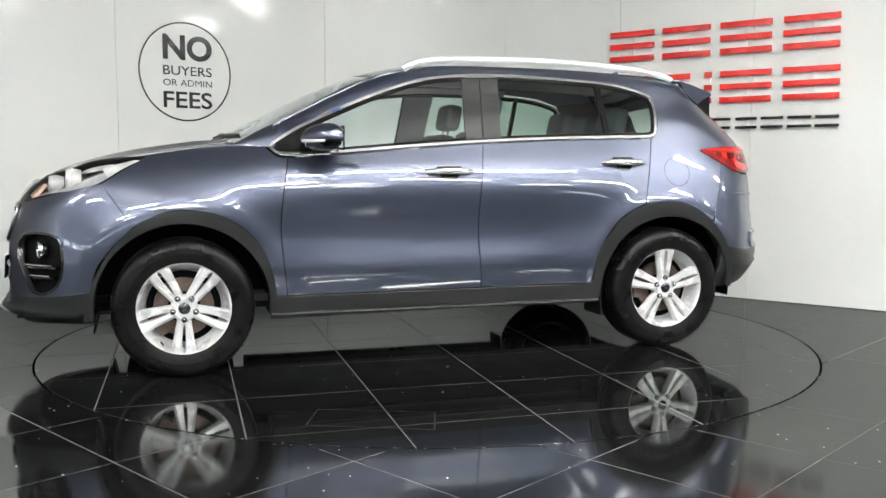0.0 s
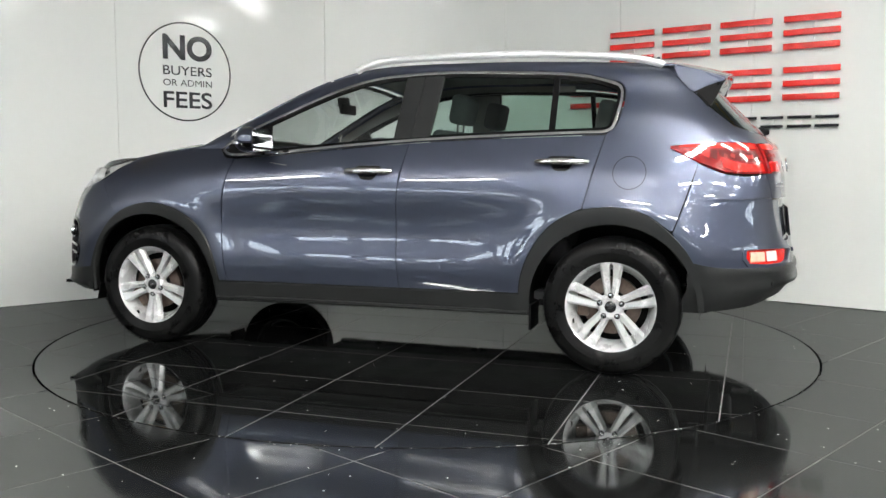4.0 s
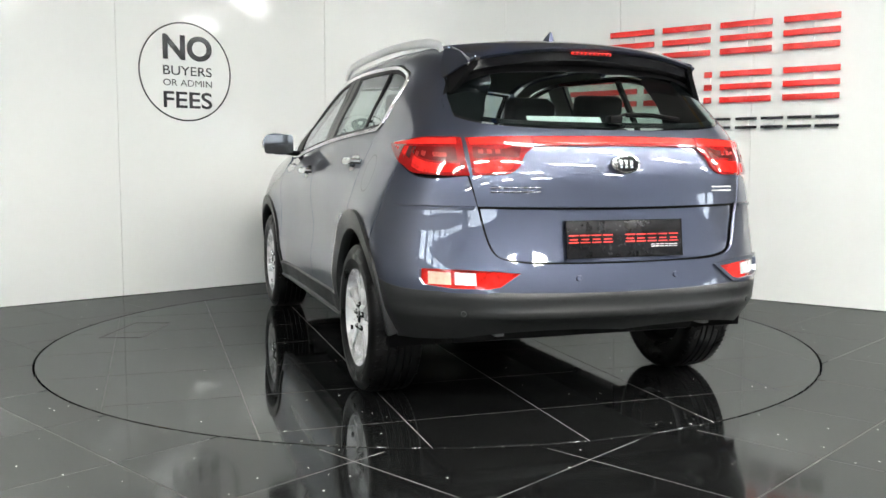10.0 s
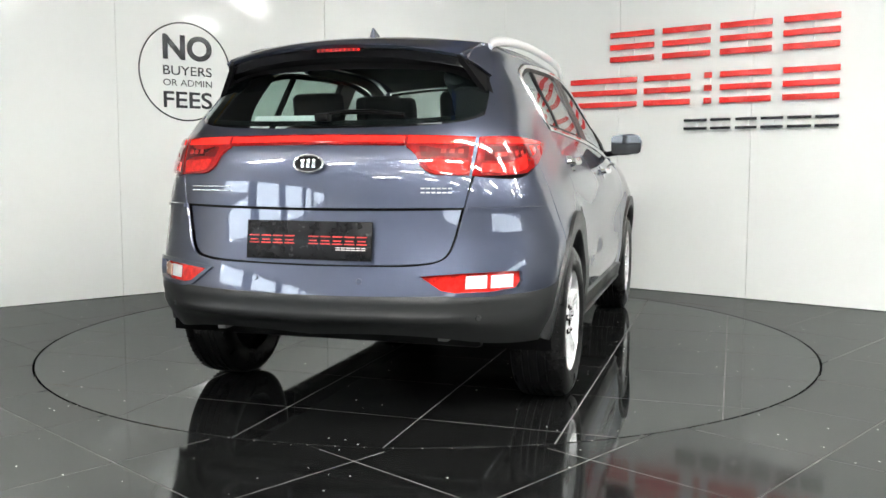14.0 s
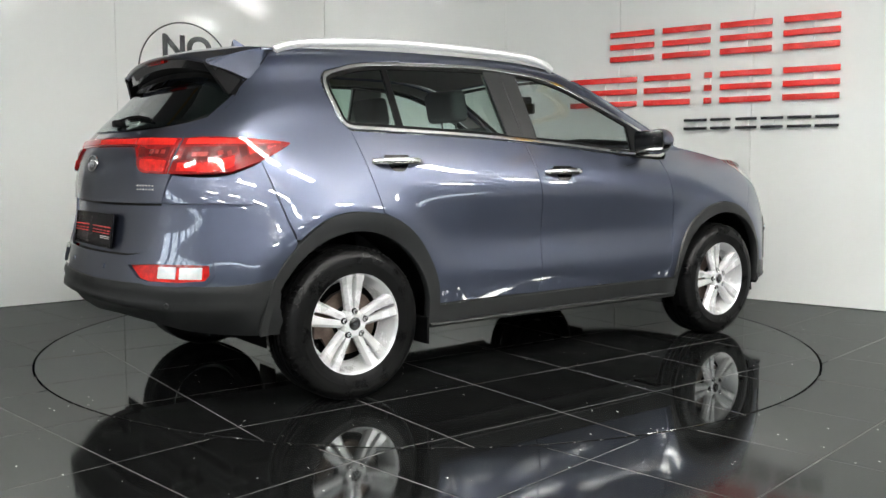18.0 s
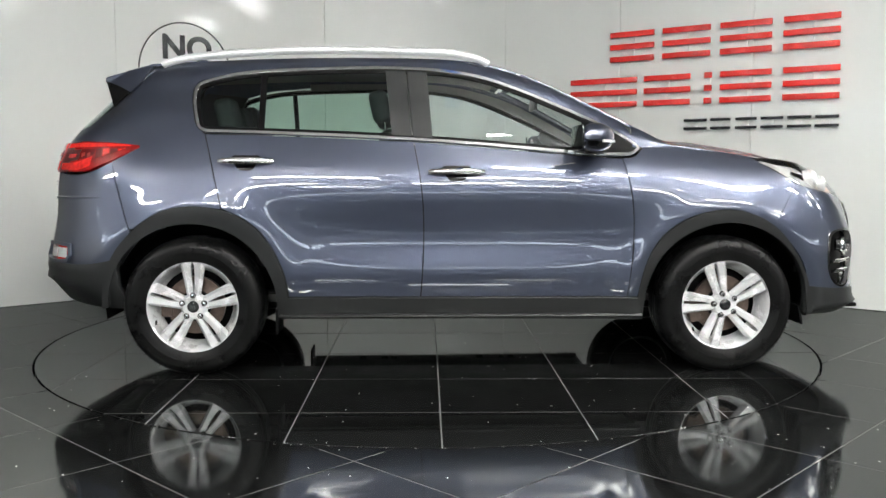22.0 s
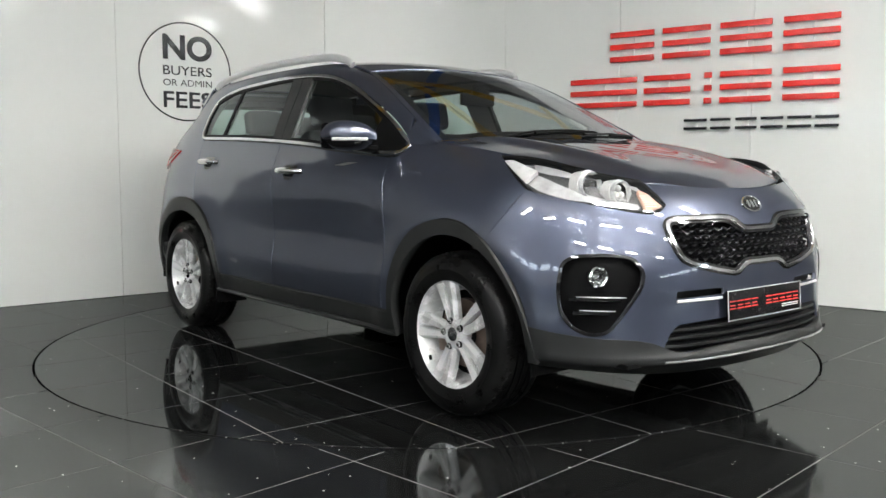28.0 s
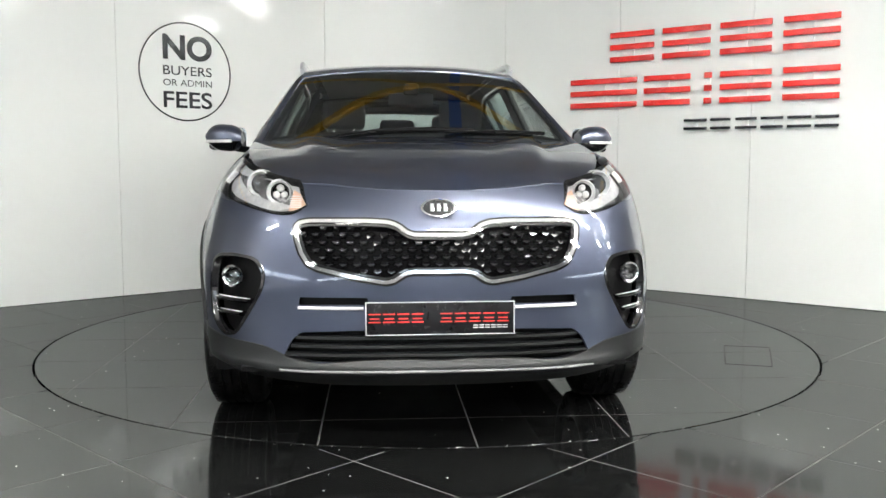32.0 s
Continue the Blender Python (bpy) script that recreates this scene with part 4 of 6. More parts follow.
for v in rear_skirt.data.vertices:
    d = max(0.0, 0.455 - v.co.z)
    v.co.x += d * 0.55
    v.co.y *= 1 - d * 0.25
    v.co.x -= 0.010 * math.exp(-((v.co.z - 0.53) / 0.022) ** 2)
    mid = max(0.0, min(1.0, (0.66 - abs(v.co.y)) / 0.12))
    v.co.x -= mid * (0.016 * math.exp(-((v.co.z - 0.468) / 0.014) ** 2) - 0.022 * max(0.0, min(1.0, (0.462 - v.co.z) / 0.03)))
for f, c in ((1, fog_r), (-1, neg(fog_r))):
    body = panel("rear_fog_lamp", c, "WR", M_BODY, RED, car, "red and clear low rear lamp", off=-0.006, thick=0)
    mid = lambda a, b: [(wr(y, z)[0] * f, z) for y, z in ((a, 0.63), (b, 0.632), (b, 0.578), (a, 0.578))]
    panel("reverse_lens", inset(mid(0.615, 0.69), 0.002), "WR", M_BODY, LENS, body, "clear lens", off=0.0, thick=0.004)
    panel("indicator_lens", inset(mid(0.70, 0.775), 0.002), "WR", M_BODY, AMBER if f > 0 else LENS, body, "pale amber lens", off=0.0, thick=0.004)
    panel("bezel", inset(c, -0.015), "WR", M_BODY, PAINT, body, "painted bezel", holes=[inset(c, 0.001)], off=0.013, thick=0.024)

# raised crease that carries the tailgate's split line round the corner
for f in (1, -1):
    path = []
    for a in np.linspace(wr(0.612, 0.885)[0], wrs(-1.72, 0.885)[0], 20):
        h, n = M_BODY.cast(*project("WR", a * f, 0.885), Vector((-1, 0.5 * f, 0)))
        path.append(tuple(h - n * 0.004))
    part("bumper_crease", sweep(path, [(0.010, -0.012), (0.010, 0.0), (-0.002, 0.008), (-0.010, 0.006), (-0.010, -0.012)] if f < 0 else [(-0.010, -0.012), (-0.010, 0.0), (0.002, 0.008), (0.010, 0.006), (0.010, -0.012)], scale=[1.0] * 12 + [0.9, 0.8, 0.7, 0.6, 0.5, 0.4, 0.3, 0.2]), PAINT, rear_bumper)

# tail lamps and the red bar that joins them
lamp_out = [wrs(-1.60, 1.138), wrs(-1.75, 1.153), wrs(-1.87, 1.158), wr(0.66, 1.155), wr(0.632, 1.152)]
lamp_low = [wr(0.622, 1.008), wr(0.70, 1.008), wrs(-1.86, 1.015), wrs(-1.74, 1.06), wrs(-1.60, 1.132)]
lamp_c = outline(lamp_out, [lamp_out[-1], lamp_low[0]], lamp_low[:3], lamp_low[2:4], lamp_low[3:])
for f in (1, -1):
    c = lamp_c if f > 0 else neg(lamp_c)
    t = panel("tail_lamp", c, "WR", M_BODY, LAMPDARK, car, "red tail lamp wrapping round the corner", off=0.012, thick=0.03)
    sd = (lambda q: q) if f > 0 else neg
    band = outline([wrs(-1.64, 1.139), wrs(-1.80, 1.149), wr(0.65, 1.147)], [wr(0.65, 1.147), wr(0.65, 1.126)], [wr(0.65, 1.126), wrs(-1.80, 1.131), wrs(-1.64, 1.133)], [wrs(-1.64, 1.133), wrs(-1.64, 1.139)])
    panel("lamp_band", sd(band), "WR", M_BODY, BRIGHTRED, t, "bright red upper band", off=0.0145, thick=0.004)
    lens = outline([wr(0.65, 1.052), wrs(-1.90, 1.062), wrs(-1.835, 1.085)], [wrs(-1.835, 1.085), wrs(-1.845, 1.040)], [wrs(-1.845, 1.040), wrs(-1.89, 1.022), wr(0.69, 1.018), wr(0.65, 1.018)], [wr(0.65, 1.018), wr(0.65, 1.052)])
    panel("lamp_lens", sd(lens), "WR", M_BODY, RED, t, "bright red lower lens", off=0.0150, thick=0.004)
    dark = outline([wr(0.655, 1.116), wrs(-1.90, 1.118), wrs(-1.82, 1.120)], [wrs(-1.82, 1.120), wrs(-1.825, 1.095)], [wrs(-1.825, 1.095), wrs(-1.90, 1.070), wr(0.655, 1.062)], [wr(0.655, 1.062), wr(0.655, 1.116)])
    panel("lamp_chamber", sd(dark), "WR", M_BODY, DARKRED, t, "dark red inner chamber", off=0.0140, thick=0)
    for x0, x1 in ((-1.895, -1.875), (-1.862, -1.846)):
        q = rounded([wrs(x0, 1.098), wrs(x1, 1.104), wrs(x1, 1.088), wrs(x0, 1.078)], 0.003, 2)
        panel("lamp_facet", sd(q), "WR", M_BODY, FACET, t, "bright facet", off=0.0160, thick=0.003, step=0.01)
    q = rounded([wr(0.685, 1.094), wr(0.725, 1.096), wr(0.725, 1.078), wr(0.685, 1.076)], 0.004, 2)
    panel("lamp_facet", sd(q), "WR", M_BODY, FACET, t, "bright facet", off=0.0160, thick=0.003, step=0.01)
    for x0, x1, z0, z1, mt in ((-1.818, -1.785, 1.070, 1.062, DARKRED), (-1.782, -1.745, 1.080, 1.074, RED), (-1.742, -1.705, 1.092, 1.086, DARKRED), (-1.702, -1.665, 1.106, 1.102, RED)):
        q = inset([wrs(x0, 1.122), wrs(x1, 1.124), wrs(x1, z1 + 0.022), wrs(x0, z0)], 0.002)
        panel("lamp_segment", sd(q), "WR", M_BODY, mt, t, "red lamp segment", off=0.0150, thick=0.003, step=0.015)
    ci = outline([(0.62, 1.152), (0.5, 1.156), (0.37, 1.158)], [(0.37, 1.158), (0.37, 1.122), (0.40, 1.10), (0.435, 1.045)], [(0.435, 1.045), (0.47, 1.018), (0.52, 1.010), (0.612, 1.008)], [(0.612, 1.008), (0.62, 1.152)])
    g = panel("gate_lamp", sd(ci), "R", M_BODY, LAMPDARK, car, "red lamp on the tailgate", off=0.012, thick=0.02)
    bg = outline([(0.608, 1.148), (0.38, 1.154)], [(0.38, 1.154), (0.38, 1.126)], [(0.38, 1.126), (0.608, 1.124)], [(0.608, 1.124), (0.608, 1.148)])
    panel("lamp_band", sd(bg), "R", M_BODY, BRIGHTRED, g, "bright red upper band", off=0.0145, thick=0.004)
    lg = rounded([(0.604, 1.062), (0.455, 1.068), (0.47, 1.030), (0.52, 1.018), (0.604, 1.016)], 0.010, 3)
    panel("lamp_lens", sd(lg), "R", M_BODY, RED, g, "bright red lower lens", off=0.0150, thick=0.004)
    ch = rounded([(0.602, 1.116), (0.425, 1.116), (0.438, 1.076), (0.602, 1.070)], 0.008)
    panel("lamp_chamber", sd(ch), "R", M_BODY, DARKRED, g, "dark red inner chamber", off=0.0140, thick=0)
    for y in (0.585, 0.555, 0.525):
        panel("lamp_facet", sd(rounded([(y, 1.104), (y - 0.018, 1.104), (y - 0.018, 1.088), (y, 1.088)], 0.003, 2)), "R", M_BODY, FACET, g, "bright facet", off=0.0160, thick=0.003, step=0.01)
bar = panel("light_bar", outline([(-0.37, 1.158), (0, 1.161), (0.37, 1.158)], [(0.37, 1.158), (0.37, 1.122)], [(0.37, 1.122), (0, 1.125), (-0.37, 1.122)], [(-0.37, 1.122), (-0.37, 1.158)]), "R", M_BODY, LAMPDARK, car, "thin red bar between the tail lamps", off=0.011, thick=0.02)
panel("bar_core", outline([(-0.368, 1.151), (0, 1.154), (0.368, 1.151)], [(0.368, 1.151), (0.368, 1.129)], [(0.368, 1.129), (0, 1.132), (-0.368, 1.129)], [(-0.368, 1.129), (-0.368, 1.151)]), "R", M_BODY, BRIGHTRED, bar, "bright red core of the bar", off=0.014, thick=0.004)

# ---- roof spoiler with gloss black winglets ----
bm = bmesh.new()
rows = []
for i in range(-16, 17):
    y = i / 16 * 0.542
    k = abs(i / 16)
    x0 = -1.60 - 0.05 * (1 - k ** 2)
    x1 = -1.885 + 0.045 * k ** 2.5
    z0 = float(F_EDGE(-1.62) + (F_MID(-1.62) - F_EDGE(-1.62)) * (1 - k ** 2.2)) + 0.001
    z1 = 1.548 - 0.058 * k ** 2.2
    zm = (z0 + z1) / 2 + 0.006
    xm = (x0 + x1) / 2
    rows.append([bm.verts.new(p) for p in ((x0, y, z0), (xm, y, zm), (x1 + 0.008, y, z1 + 0.001), (x1, y, z1 - 0.006), (x1 + 0.012, y, z1 - 0.016), (xm, y, zm - 0.045), (x0 + 0.02, y, z0 - 0.05))])
for a, b in zip(rows, rows[1:]):
    for j in range(6):
        bm.faces.new((a[j], b[j], b[j + 1], a[j + 1]))
bm.faces.new(rows[0])
bm.faces.new(rows[-1][::-1])
bmesh.ops.recalc_face_normals(bm, faces=bm.faces[:])
spoiler = part("spoiler", bm, PAINT, car, "body-coloured roof spoiler")
bm = bmesh.new()
rows = []
for i in range(-14, 15):
    y = i / 14 * 0.545
    k = abs(i / 14)
    x1 = -1.865 + 0.045 * k ** 2.5
    z1 = 1.530 - 0.058 * k ** 2.2
    rows.append([bm.verts.new(p) for p in ((x1, y, z1), (x1 + 0.012, y, z1 - 0.035), (x1 + 0.085, y * 0.99, z1 - 0.062), (x1 + 0.13, y * 0.97, z1 - 0.03), (x1 + 0.1, y, z1 + 0.012))])
for a, b in zip(rows, rows[1:]):
    for j in range(5):
        bm.faces.new((a[j], b[j], b[(j + 1) % 5], a[(j + 1) % 5]))
bm.faces.new(rows[0])
bm.faces.new(rows[-1][::-1])
bmesh.ops.recalc_face_normals(bm, faces=bm.faces[:])
part("spoiler_underside", bm, GLOSSBLACK, spoiler, "gloss black underside of the spoiler")
part("brake_light", box((0.012, 0.19, 0.014), Matrix.Translation((-1.872, 0, 1.522)), 0.003), RED, spoiler, "high red brake light")
for i in range(-4, 5):
    part("brake_led", box((0.004, 0.012, 0.009), Matrix.Translation((-1.879, i * 0.02, 1.522))), DARKRED, spoiler)
def cheek(poly, r, side=0.528, deep=0.024):
    """A plate of the spoiler's flank that leans with the pillar below it."""
    bm = prism(rounded(poly, r, 3), deep)
    for v in bm.verts:
        v.co.y += side + (1.555 - v.co.z) * 0.55 + (v.co.x + 1.6) * 0.30
    return bm


parts("spoiler_cheek", cheek([(-1.59, 1.556), (-1.70, 1.537), (-1.846, 1.500), (-1.842, 1.480), (-1.76, 1.452), (-1.69, 1.416), (-1.63, 1.478)], 0.010, 0.556, 0.010), PAINT, car, "body-coloured flank of the spoiler")
parts("spoiler_cheek_lining", cheek([(-1.60, 1.548), (-1.70, 1.530), (-1.848, 1.493), (-1.846, 1.473), (-1.76, 1.444), (-1.69, 1.406), (-1.63, 1.468)], 0.010, 0.538, 0.017), BLACK, car, "black inner face of the spoiler flank")
parts("spoiler_winglet", cheek([(-1.693, 1.412), (-1.765, 1.447), (-1.84, 1.474), (-1.81, 1.41), (-1.782, 1.345)], 0.008), BLACK, car, "black winglet under the spoiler")
panels("window_flank", outline([(-1.685, 1.43), (-1.709, 1.408), (-1.789, 1.333), (-1.876, 1.263), (-1.929, 1.213), (-1.962, 1.172)], [(-1.962, 1.172), (-1.972, 1.20), (-1.91, 1.30), (-1.80, 1.43), (-1.71, 1.50)], [(-1.71, 1.50), (-1.685, 1.43)]), "S", M_BODY, GLOSSBLACK, car, "black flank of the rear window", off=-0.003, thick=0)
panels("spoiler_root", outline([(-1.564, 1.551), (-1.651, 1.462), (-1.709, 1.410)], [(-1.709, 1.410), (-1.73, 1.43), (-1.77, 1.452)], [(-1.77, 1.452), (-1.70, 1.51), (-1.62, 1.545)], [(-1.62, 1.545), (-1.564, 1.551)]), "S", M_BODY, PAINT, car, off=0.001, thick=0.01)
d = sheet(outline([(0.655, 1.28), (0.642, 1.33), (0.602, 1.40), (0.552, 1.48), (0.512, 1.545)], [(0.512, 1.545), (0.562, 1.548)], [(0.562, 1.548), (0.612, 1.47), (0.655, 1.39), (0.684, 1.31), (0.672, 1.28)], [(0.672, 1.28), (0.655, 1.28)]), "R", M_BODY, off=-0.002, thick=0)
lay("window_flank", d, GLOSSBLACK, car, "black flank of the rear window")
lay("window_flank", d, GLOSSBLACK, car, "black flank of the rear window", True)
# The band's lower part is the spoiler's dark reflection, painted black.
panel("window_band", outline([(-0.632, 1.338), (-0.5, 1.41), (-0.3, 1.438), (0, 1.446), (0.3, 1.438), (0.5, 1.41), (0.632, 1.338)], [(0.632, 1.338), (0.602, 1.40), (0.552, 1.48), (0.512, 1.545)], [(0.512, 1.545), (0, 1.57), (-0.512, 1.545)], [(-0.512, 1.545), (-0.552, 1.48), (-0.602, 1.40), (-0.632, 1.338)]), "R", M_BODY, BLACK, car, "black top band of the rear window, extended for a dark reflection", off=0.003, thick=0)

# ---- front end ----
GRILLE = [(0, 0.806), (0.085, 0.806), (0.11, 0.812), (0.145, 0.838), (0.18, 0.849), (0.25, 0.853), (0.46, 0.852), (0.497, 0.845), (0.513, 0.825), (0.508, 0.785), (0.492, 0.735), (0.466, 0.695), (0.43, 0.678), (0.30, 0.648), (0.19, 0.630), (0.162, 0.635), (0.122, 0.661), (0.095, 0.667), (0, 0.667)]
grille = rounded(twin(GRILLE), 0.012, 3)
wgrille = [wf(*p) for p in grille]
FOGH = [(0.655, 0.712), (0.72, 0.722), (0.785, 0.715), (0.812, 0.69), (0.818, 0.60), (0.812, 0.51), (0.79, 0.452), (0.75, 0.422), (0.712, 0.432), (0.68, 0.50), (0.64, 0.60), (0.632, 0.66)]


def fog_map(y, z):
    """Places on the fog housing are named by the sideways place seen from straight ahead, eased round the corner."""
    a0 = math.atan2(0.62, M_LOW.cast((4.3, 0.62, z), (-1, 0, 0), Vector((1, 0, 0)))[0].x - AX_F)
    a1 = wfs(1.88, z)[0]
    return (a0 + (a1 - a0) * ((y - 0.632) / 0.186) ** 1.0, z)


fogh = rounded([fog_map(*p) for p in FOGH], 0.03, 4)
LOWGR = [(0, 0.468), (0.30, 0.466), (0.49, 0.458), (0.525, 0.43), (0.556, 0.372), (0.54, 0.352), (0, 0.345)]
lowgr = rounded([wf(*p) for p in twin(LOWGR)], 0.01, 3)
slot = rounded([wf(*p) for p in ((0.255, 0.582), (0.498, 0.582), (0.502, 0.553), (0.255, 0.556))], 0.006, 2)
lampb = [wfs(1.70, 0.955), wf(0.70, 0.895), wf(0.60, 0.872), wf(0.5, 0.88), wf(0.468, 0.902), wf(0.484, 0.978)]
nose = [wf(0.484, 0.978), wf(0.3, 0.966), wf(0.15, 0.957), (0, 0.954)]
side_up = [wfs(1.56, 0.756), wfs(1.70, 0.955)]
chin = [(0, 0.335), wf(0.3, 0.336), wf(0.54, 0.345), wf(0.60, 0.375), wf(0.74, 0.405), wfs(1.76, 0.44)]
arch_f = [wfs(1.76, 0.44), wfs(1.752, 0.50), wfs(1.69, 0.62), wfs(1.568, 0.748)]
front_bumper = panel("front_bumper", outline(side_up, lampb[:5], lampb[4:], nose, neg(nose)[::-1], neg(lampb[4:])[::-1], neg(lampb[:5])[::-1], neg(side_up)[::-1], neg(arch_f)[::-1], neg(chin)[::-1], chin, arch_f), "WF", M_LOW, PAINT, car,
                     holes=[wgrille, fogh, neg(fogh), lowgr, slot, neg(slot)], step=0.028)
lip = [(0, 0.235), wf(0.3, 0.236), wf(0.56, 0.245), wf(0.72, 0.262), wfs(1.80, 0.275)]
skirt_top = [(0, 0.360), wf(0.3, 0.360), wf(0.53, 0.366), wf(0.585, 0.390), wf(0.74, 0.412), wfs(1.76, 0.44)]
skirt = panel("front_skirt", outline(skirt_top, [wfs(1.76, 0.44), wfs(1.80, 0.275)], lip[::-1], neg(lip), neg([wfs(1.76, 0.44), wfs(1.80, 0.275)])[::-1], neg(skirt_top)[::-1]), "WF", M_LOW, CLAD, car, "dark grey plastic front skirt", off=0.006, thick=0.06)
for v in skirt.data.vertices:
    d = max(0.0, 0.318 - v.co.z)
    v.co.x -= d * 1.1
    v.co.y *= 1 - d * 0.5
    v.co.z += d * 0.25
    v.co.x += 0.014 * math.exp(-((v.co.z - 0.325) / 0.02) ** 2)
edge = [M_LOW.cast(*project("WF", *p), Vector((1, 0, 0))) for p in neg([wf(y, 0.305) for y in np.linspace(0.06, 0.56, 9)])[::-1] + [wf(y, 0.305) for y in np.linspace(0, 0.56, 10)]]
# The bright line along this edge is put into its grey.
part("skid_edge", sweep([tuple(h + n * 0.018 + Vector((0, 0, 0.018))) for h, n in edge], circle(0.005, 8)), LIP, car, "moulded edge of the front skirt, its highlight painted in")
g_in = inset(grille, 0.012)
grille_th = panel("grille", grille, "F", M_LOW, CHROME, car, "bright chrome grille surround", holes=[g_in], off=0.012, thick=0.03, step=0.012)
panel("grille_edge", inset(grille, -0.008), "F", M_LOW, GLOSSBLACK, grille_th, holes=[inset(grille, 0.001)], off=0.006, thick=0.02, step=0.015)
panel("grille_inner_edge", inset(grille, 0.011), "F", M_LOW, GLOSSBLACK, grille_th, holes=[inset(grille, 0.022)], off=0.006, thick=0.02, step=0.015)
panel("grille_back", inset(grille, 0.01), "F", M_LOW, BLACK, grille_th, off=-0.035, thick=0, step=0.05)
bm = bmesh.new()
gi = inset(grille, 0.02)
for j in range(-1, 9):
    for i in range(-12, 13):
        y, z = (i + 0.5 * (j % 2)) * 0.049, 0.646 + j * 0.0265
        if not inside(gi, [(y, z)])[0]:
            continue
        h, n = M_LOW.cast((4.3, y, z), (-1, 0, 0), Vector((1, 0, 0)))
        c = h - n * 0.012
        s = Vector((0, 1, 0)) - n * n.y
        u = n.cross(s).normalized()
        ring = [bm.verts.new(c + s * a + u * b - n * 0.012) for a, b in ((-0.024, 0), (-0.010, -0.0125), (0.010, -0.0125), (0.024, 0), (0.010, 0.0125), (-0.010, 0.0125))]
        top = [bm.verts.new(c + s * a + u * b + n * 0.004) for a, b in ((-0.015, 0.001), (0.0, -0.007), (0.015, 0.001))]
        for f in ((0, 1, 'b', 'a'), (1, 2, 'b'), (2, 3, 'c', 'b'), (3, 4, 'c'), (4, 5, 'a', 'c'), (5, 0, 'a')):
            bm.faces.new([top["abc".index(q)] if isinstance(q, str) else ring[q] for q in f])
        bm.faces.new(top)
bmesh.ops.recalc_face_normals(bm, faces=bm.faces[:])
part("grille_mesh", bm, GLOSSBLACK, grille_th, "gloss black honeycomb mesh", smooth=False)

panel("lower_grille", lowgr, "WF", M_LOW, BLACK, car, "black slatted lower air intake", off=-0.05, thick=0, step=0.05)
for z in (0.378, 0.408, 0.438):
    w = 0.545 - (z - 0.37) * 0.55
    path = [tuple(M_LOW.cast((4.3, y, z), (-1, 0, 0), Vector((1, 0, 0)))[0] - Vector((0.02, 0, 0))) for y in np.linspace(-w, w, 25)]
    part("intake_slat", sweep(path, [(-0.02, -0.005), (0.012, -0.006), (0.012, 0.004), (-0.02, 0.005)]), CLAD, car, "dark intake slat")
for y in np.linspace(-0.42, 0.42, 8):
    part("intake_rib", box((0.02, 0.006, 0.10), Matrix.Translation((2.14 - 0.25 * y * y, y, 0.405))), BLACK, car)
for c in (slot, neg(slot)):
    panel("bumper_slot", c, "WF", M_LOW, BLACK, car, "dark slot beside the plate", off=-0.03, thick=0)
for f in (1, -1):
    path = [tuple(M_LOW.cast((4.3, y * f, 0.545), (-1, 0, 0), Vector((1, 0, 0)))[0] + Vector((0.002, 0, 0))) for y in np.linspace(0.27, 0.50, 9)]
    part("slot_trim", sweep(path, circle(0.006, 8)), SATIN, car, "bright trim strip under the slot")

# fog lamp housings
for f in (1, -1):
    c = fogh if f > 0 else neg(fogh)
    t = panel("fog_lamp_housing", inset(c, -0.005), "WF", M_LOW, GLOSSBLACK, car, "gloss black fog lamp housing with bright fins", holes=[inset(c, 0.006)], off=0.004, thick=0.03, step=0.015)
    panel("housing_back", c, "WF", M_LOW, BLACK, t, off=-0.045, thick=0, step=0.04)
    h, n = M_LOW.cast(*project("WF", *fog_map(0.735, 0.642)), Vector((1, 0.5, 0)))
    h, n = (h, n) if f > 0 else (Vector((h.x, -h.y, h.z)), Vector((n.x, -n.y, n.z)))
    m = Matrix.Translation(h - n * 0.02) @ Vector((0.9, 0.25 * f, 0)).normalized().to_track_quat("Y", "Z").to_matrix().to_4x4()
    part("fog_ring", lathe([(0.030, 0.0), (0.040, 0.0), (0.041, 0.012), (0.036, 0.018), (0.030, 0.012)], 32, m=m), CHROME, t, "chrome fog lamp ring")
    part("fog_lens", lathe([(0.0005, 0.012), (0.018, 0.009), (0.031, 0.0), (0.031, -0.02), (0.0005, -0.02)], 24, m=m), LAMPGLASS, t)
    part("fog_bowl", lathe([(0.0005, -0.018), (0.02, -0.012), (0.032, 0.002), (0.033, -0.02), (0.0005, -0.025)], 24, m=m), GLOSSBLACK, t)
    part("fog_bulb", lathe([(0.0005, -0.004), (0.008, -0.006), (0.011, -0.016), (0.0005, -0.018)], 16, m=m), DARKBOWL, t)
    for z, a, b in ((0.565, 0.672, 0.778), (0.515, 0.695, 0.77)):
        pts = []
        for y in np.linspace(a, b, 8):
            q, w = M_LOW.cast(*project("WF", *fog_map(y, z)), Vector((1, 0.5, 0)))
            q = q - w * 0.004
            pts.append((q.x, q.y * f, q.z))
        part("fin", sweep(pts, circle(0.0032, 8, 1.8, 0.8), scale=[0.5, 0.9, 1, 1, 1, 1, 0.9, 0.5]), SATIN, t, "bright fin")
        q = sweep([(x - 0.03, y, z2 - 0.012) for x, y, z2 in pts], circle(0.012, 8, 1.8, 0.8))
        part("fin_base", q, GLOSSBLACK, t)

# headlamps
def hood_pt(x, y):
    return (math.atan2(y, x - AX_F), float(hood_z(x, y)) + 0.006)


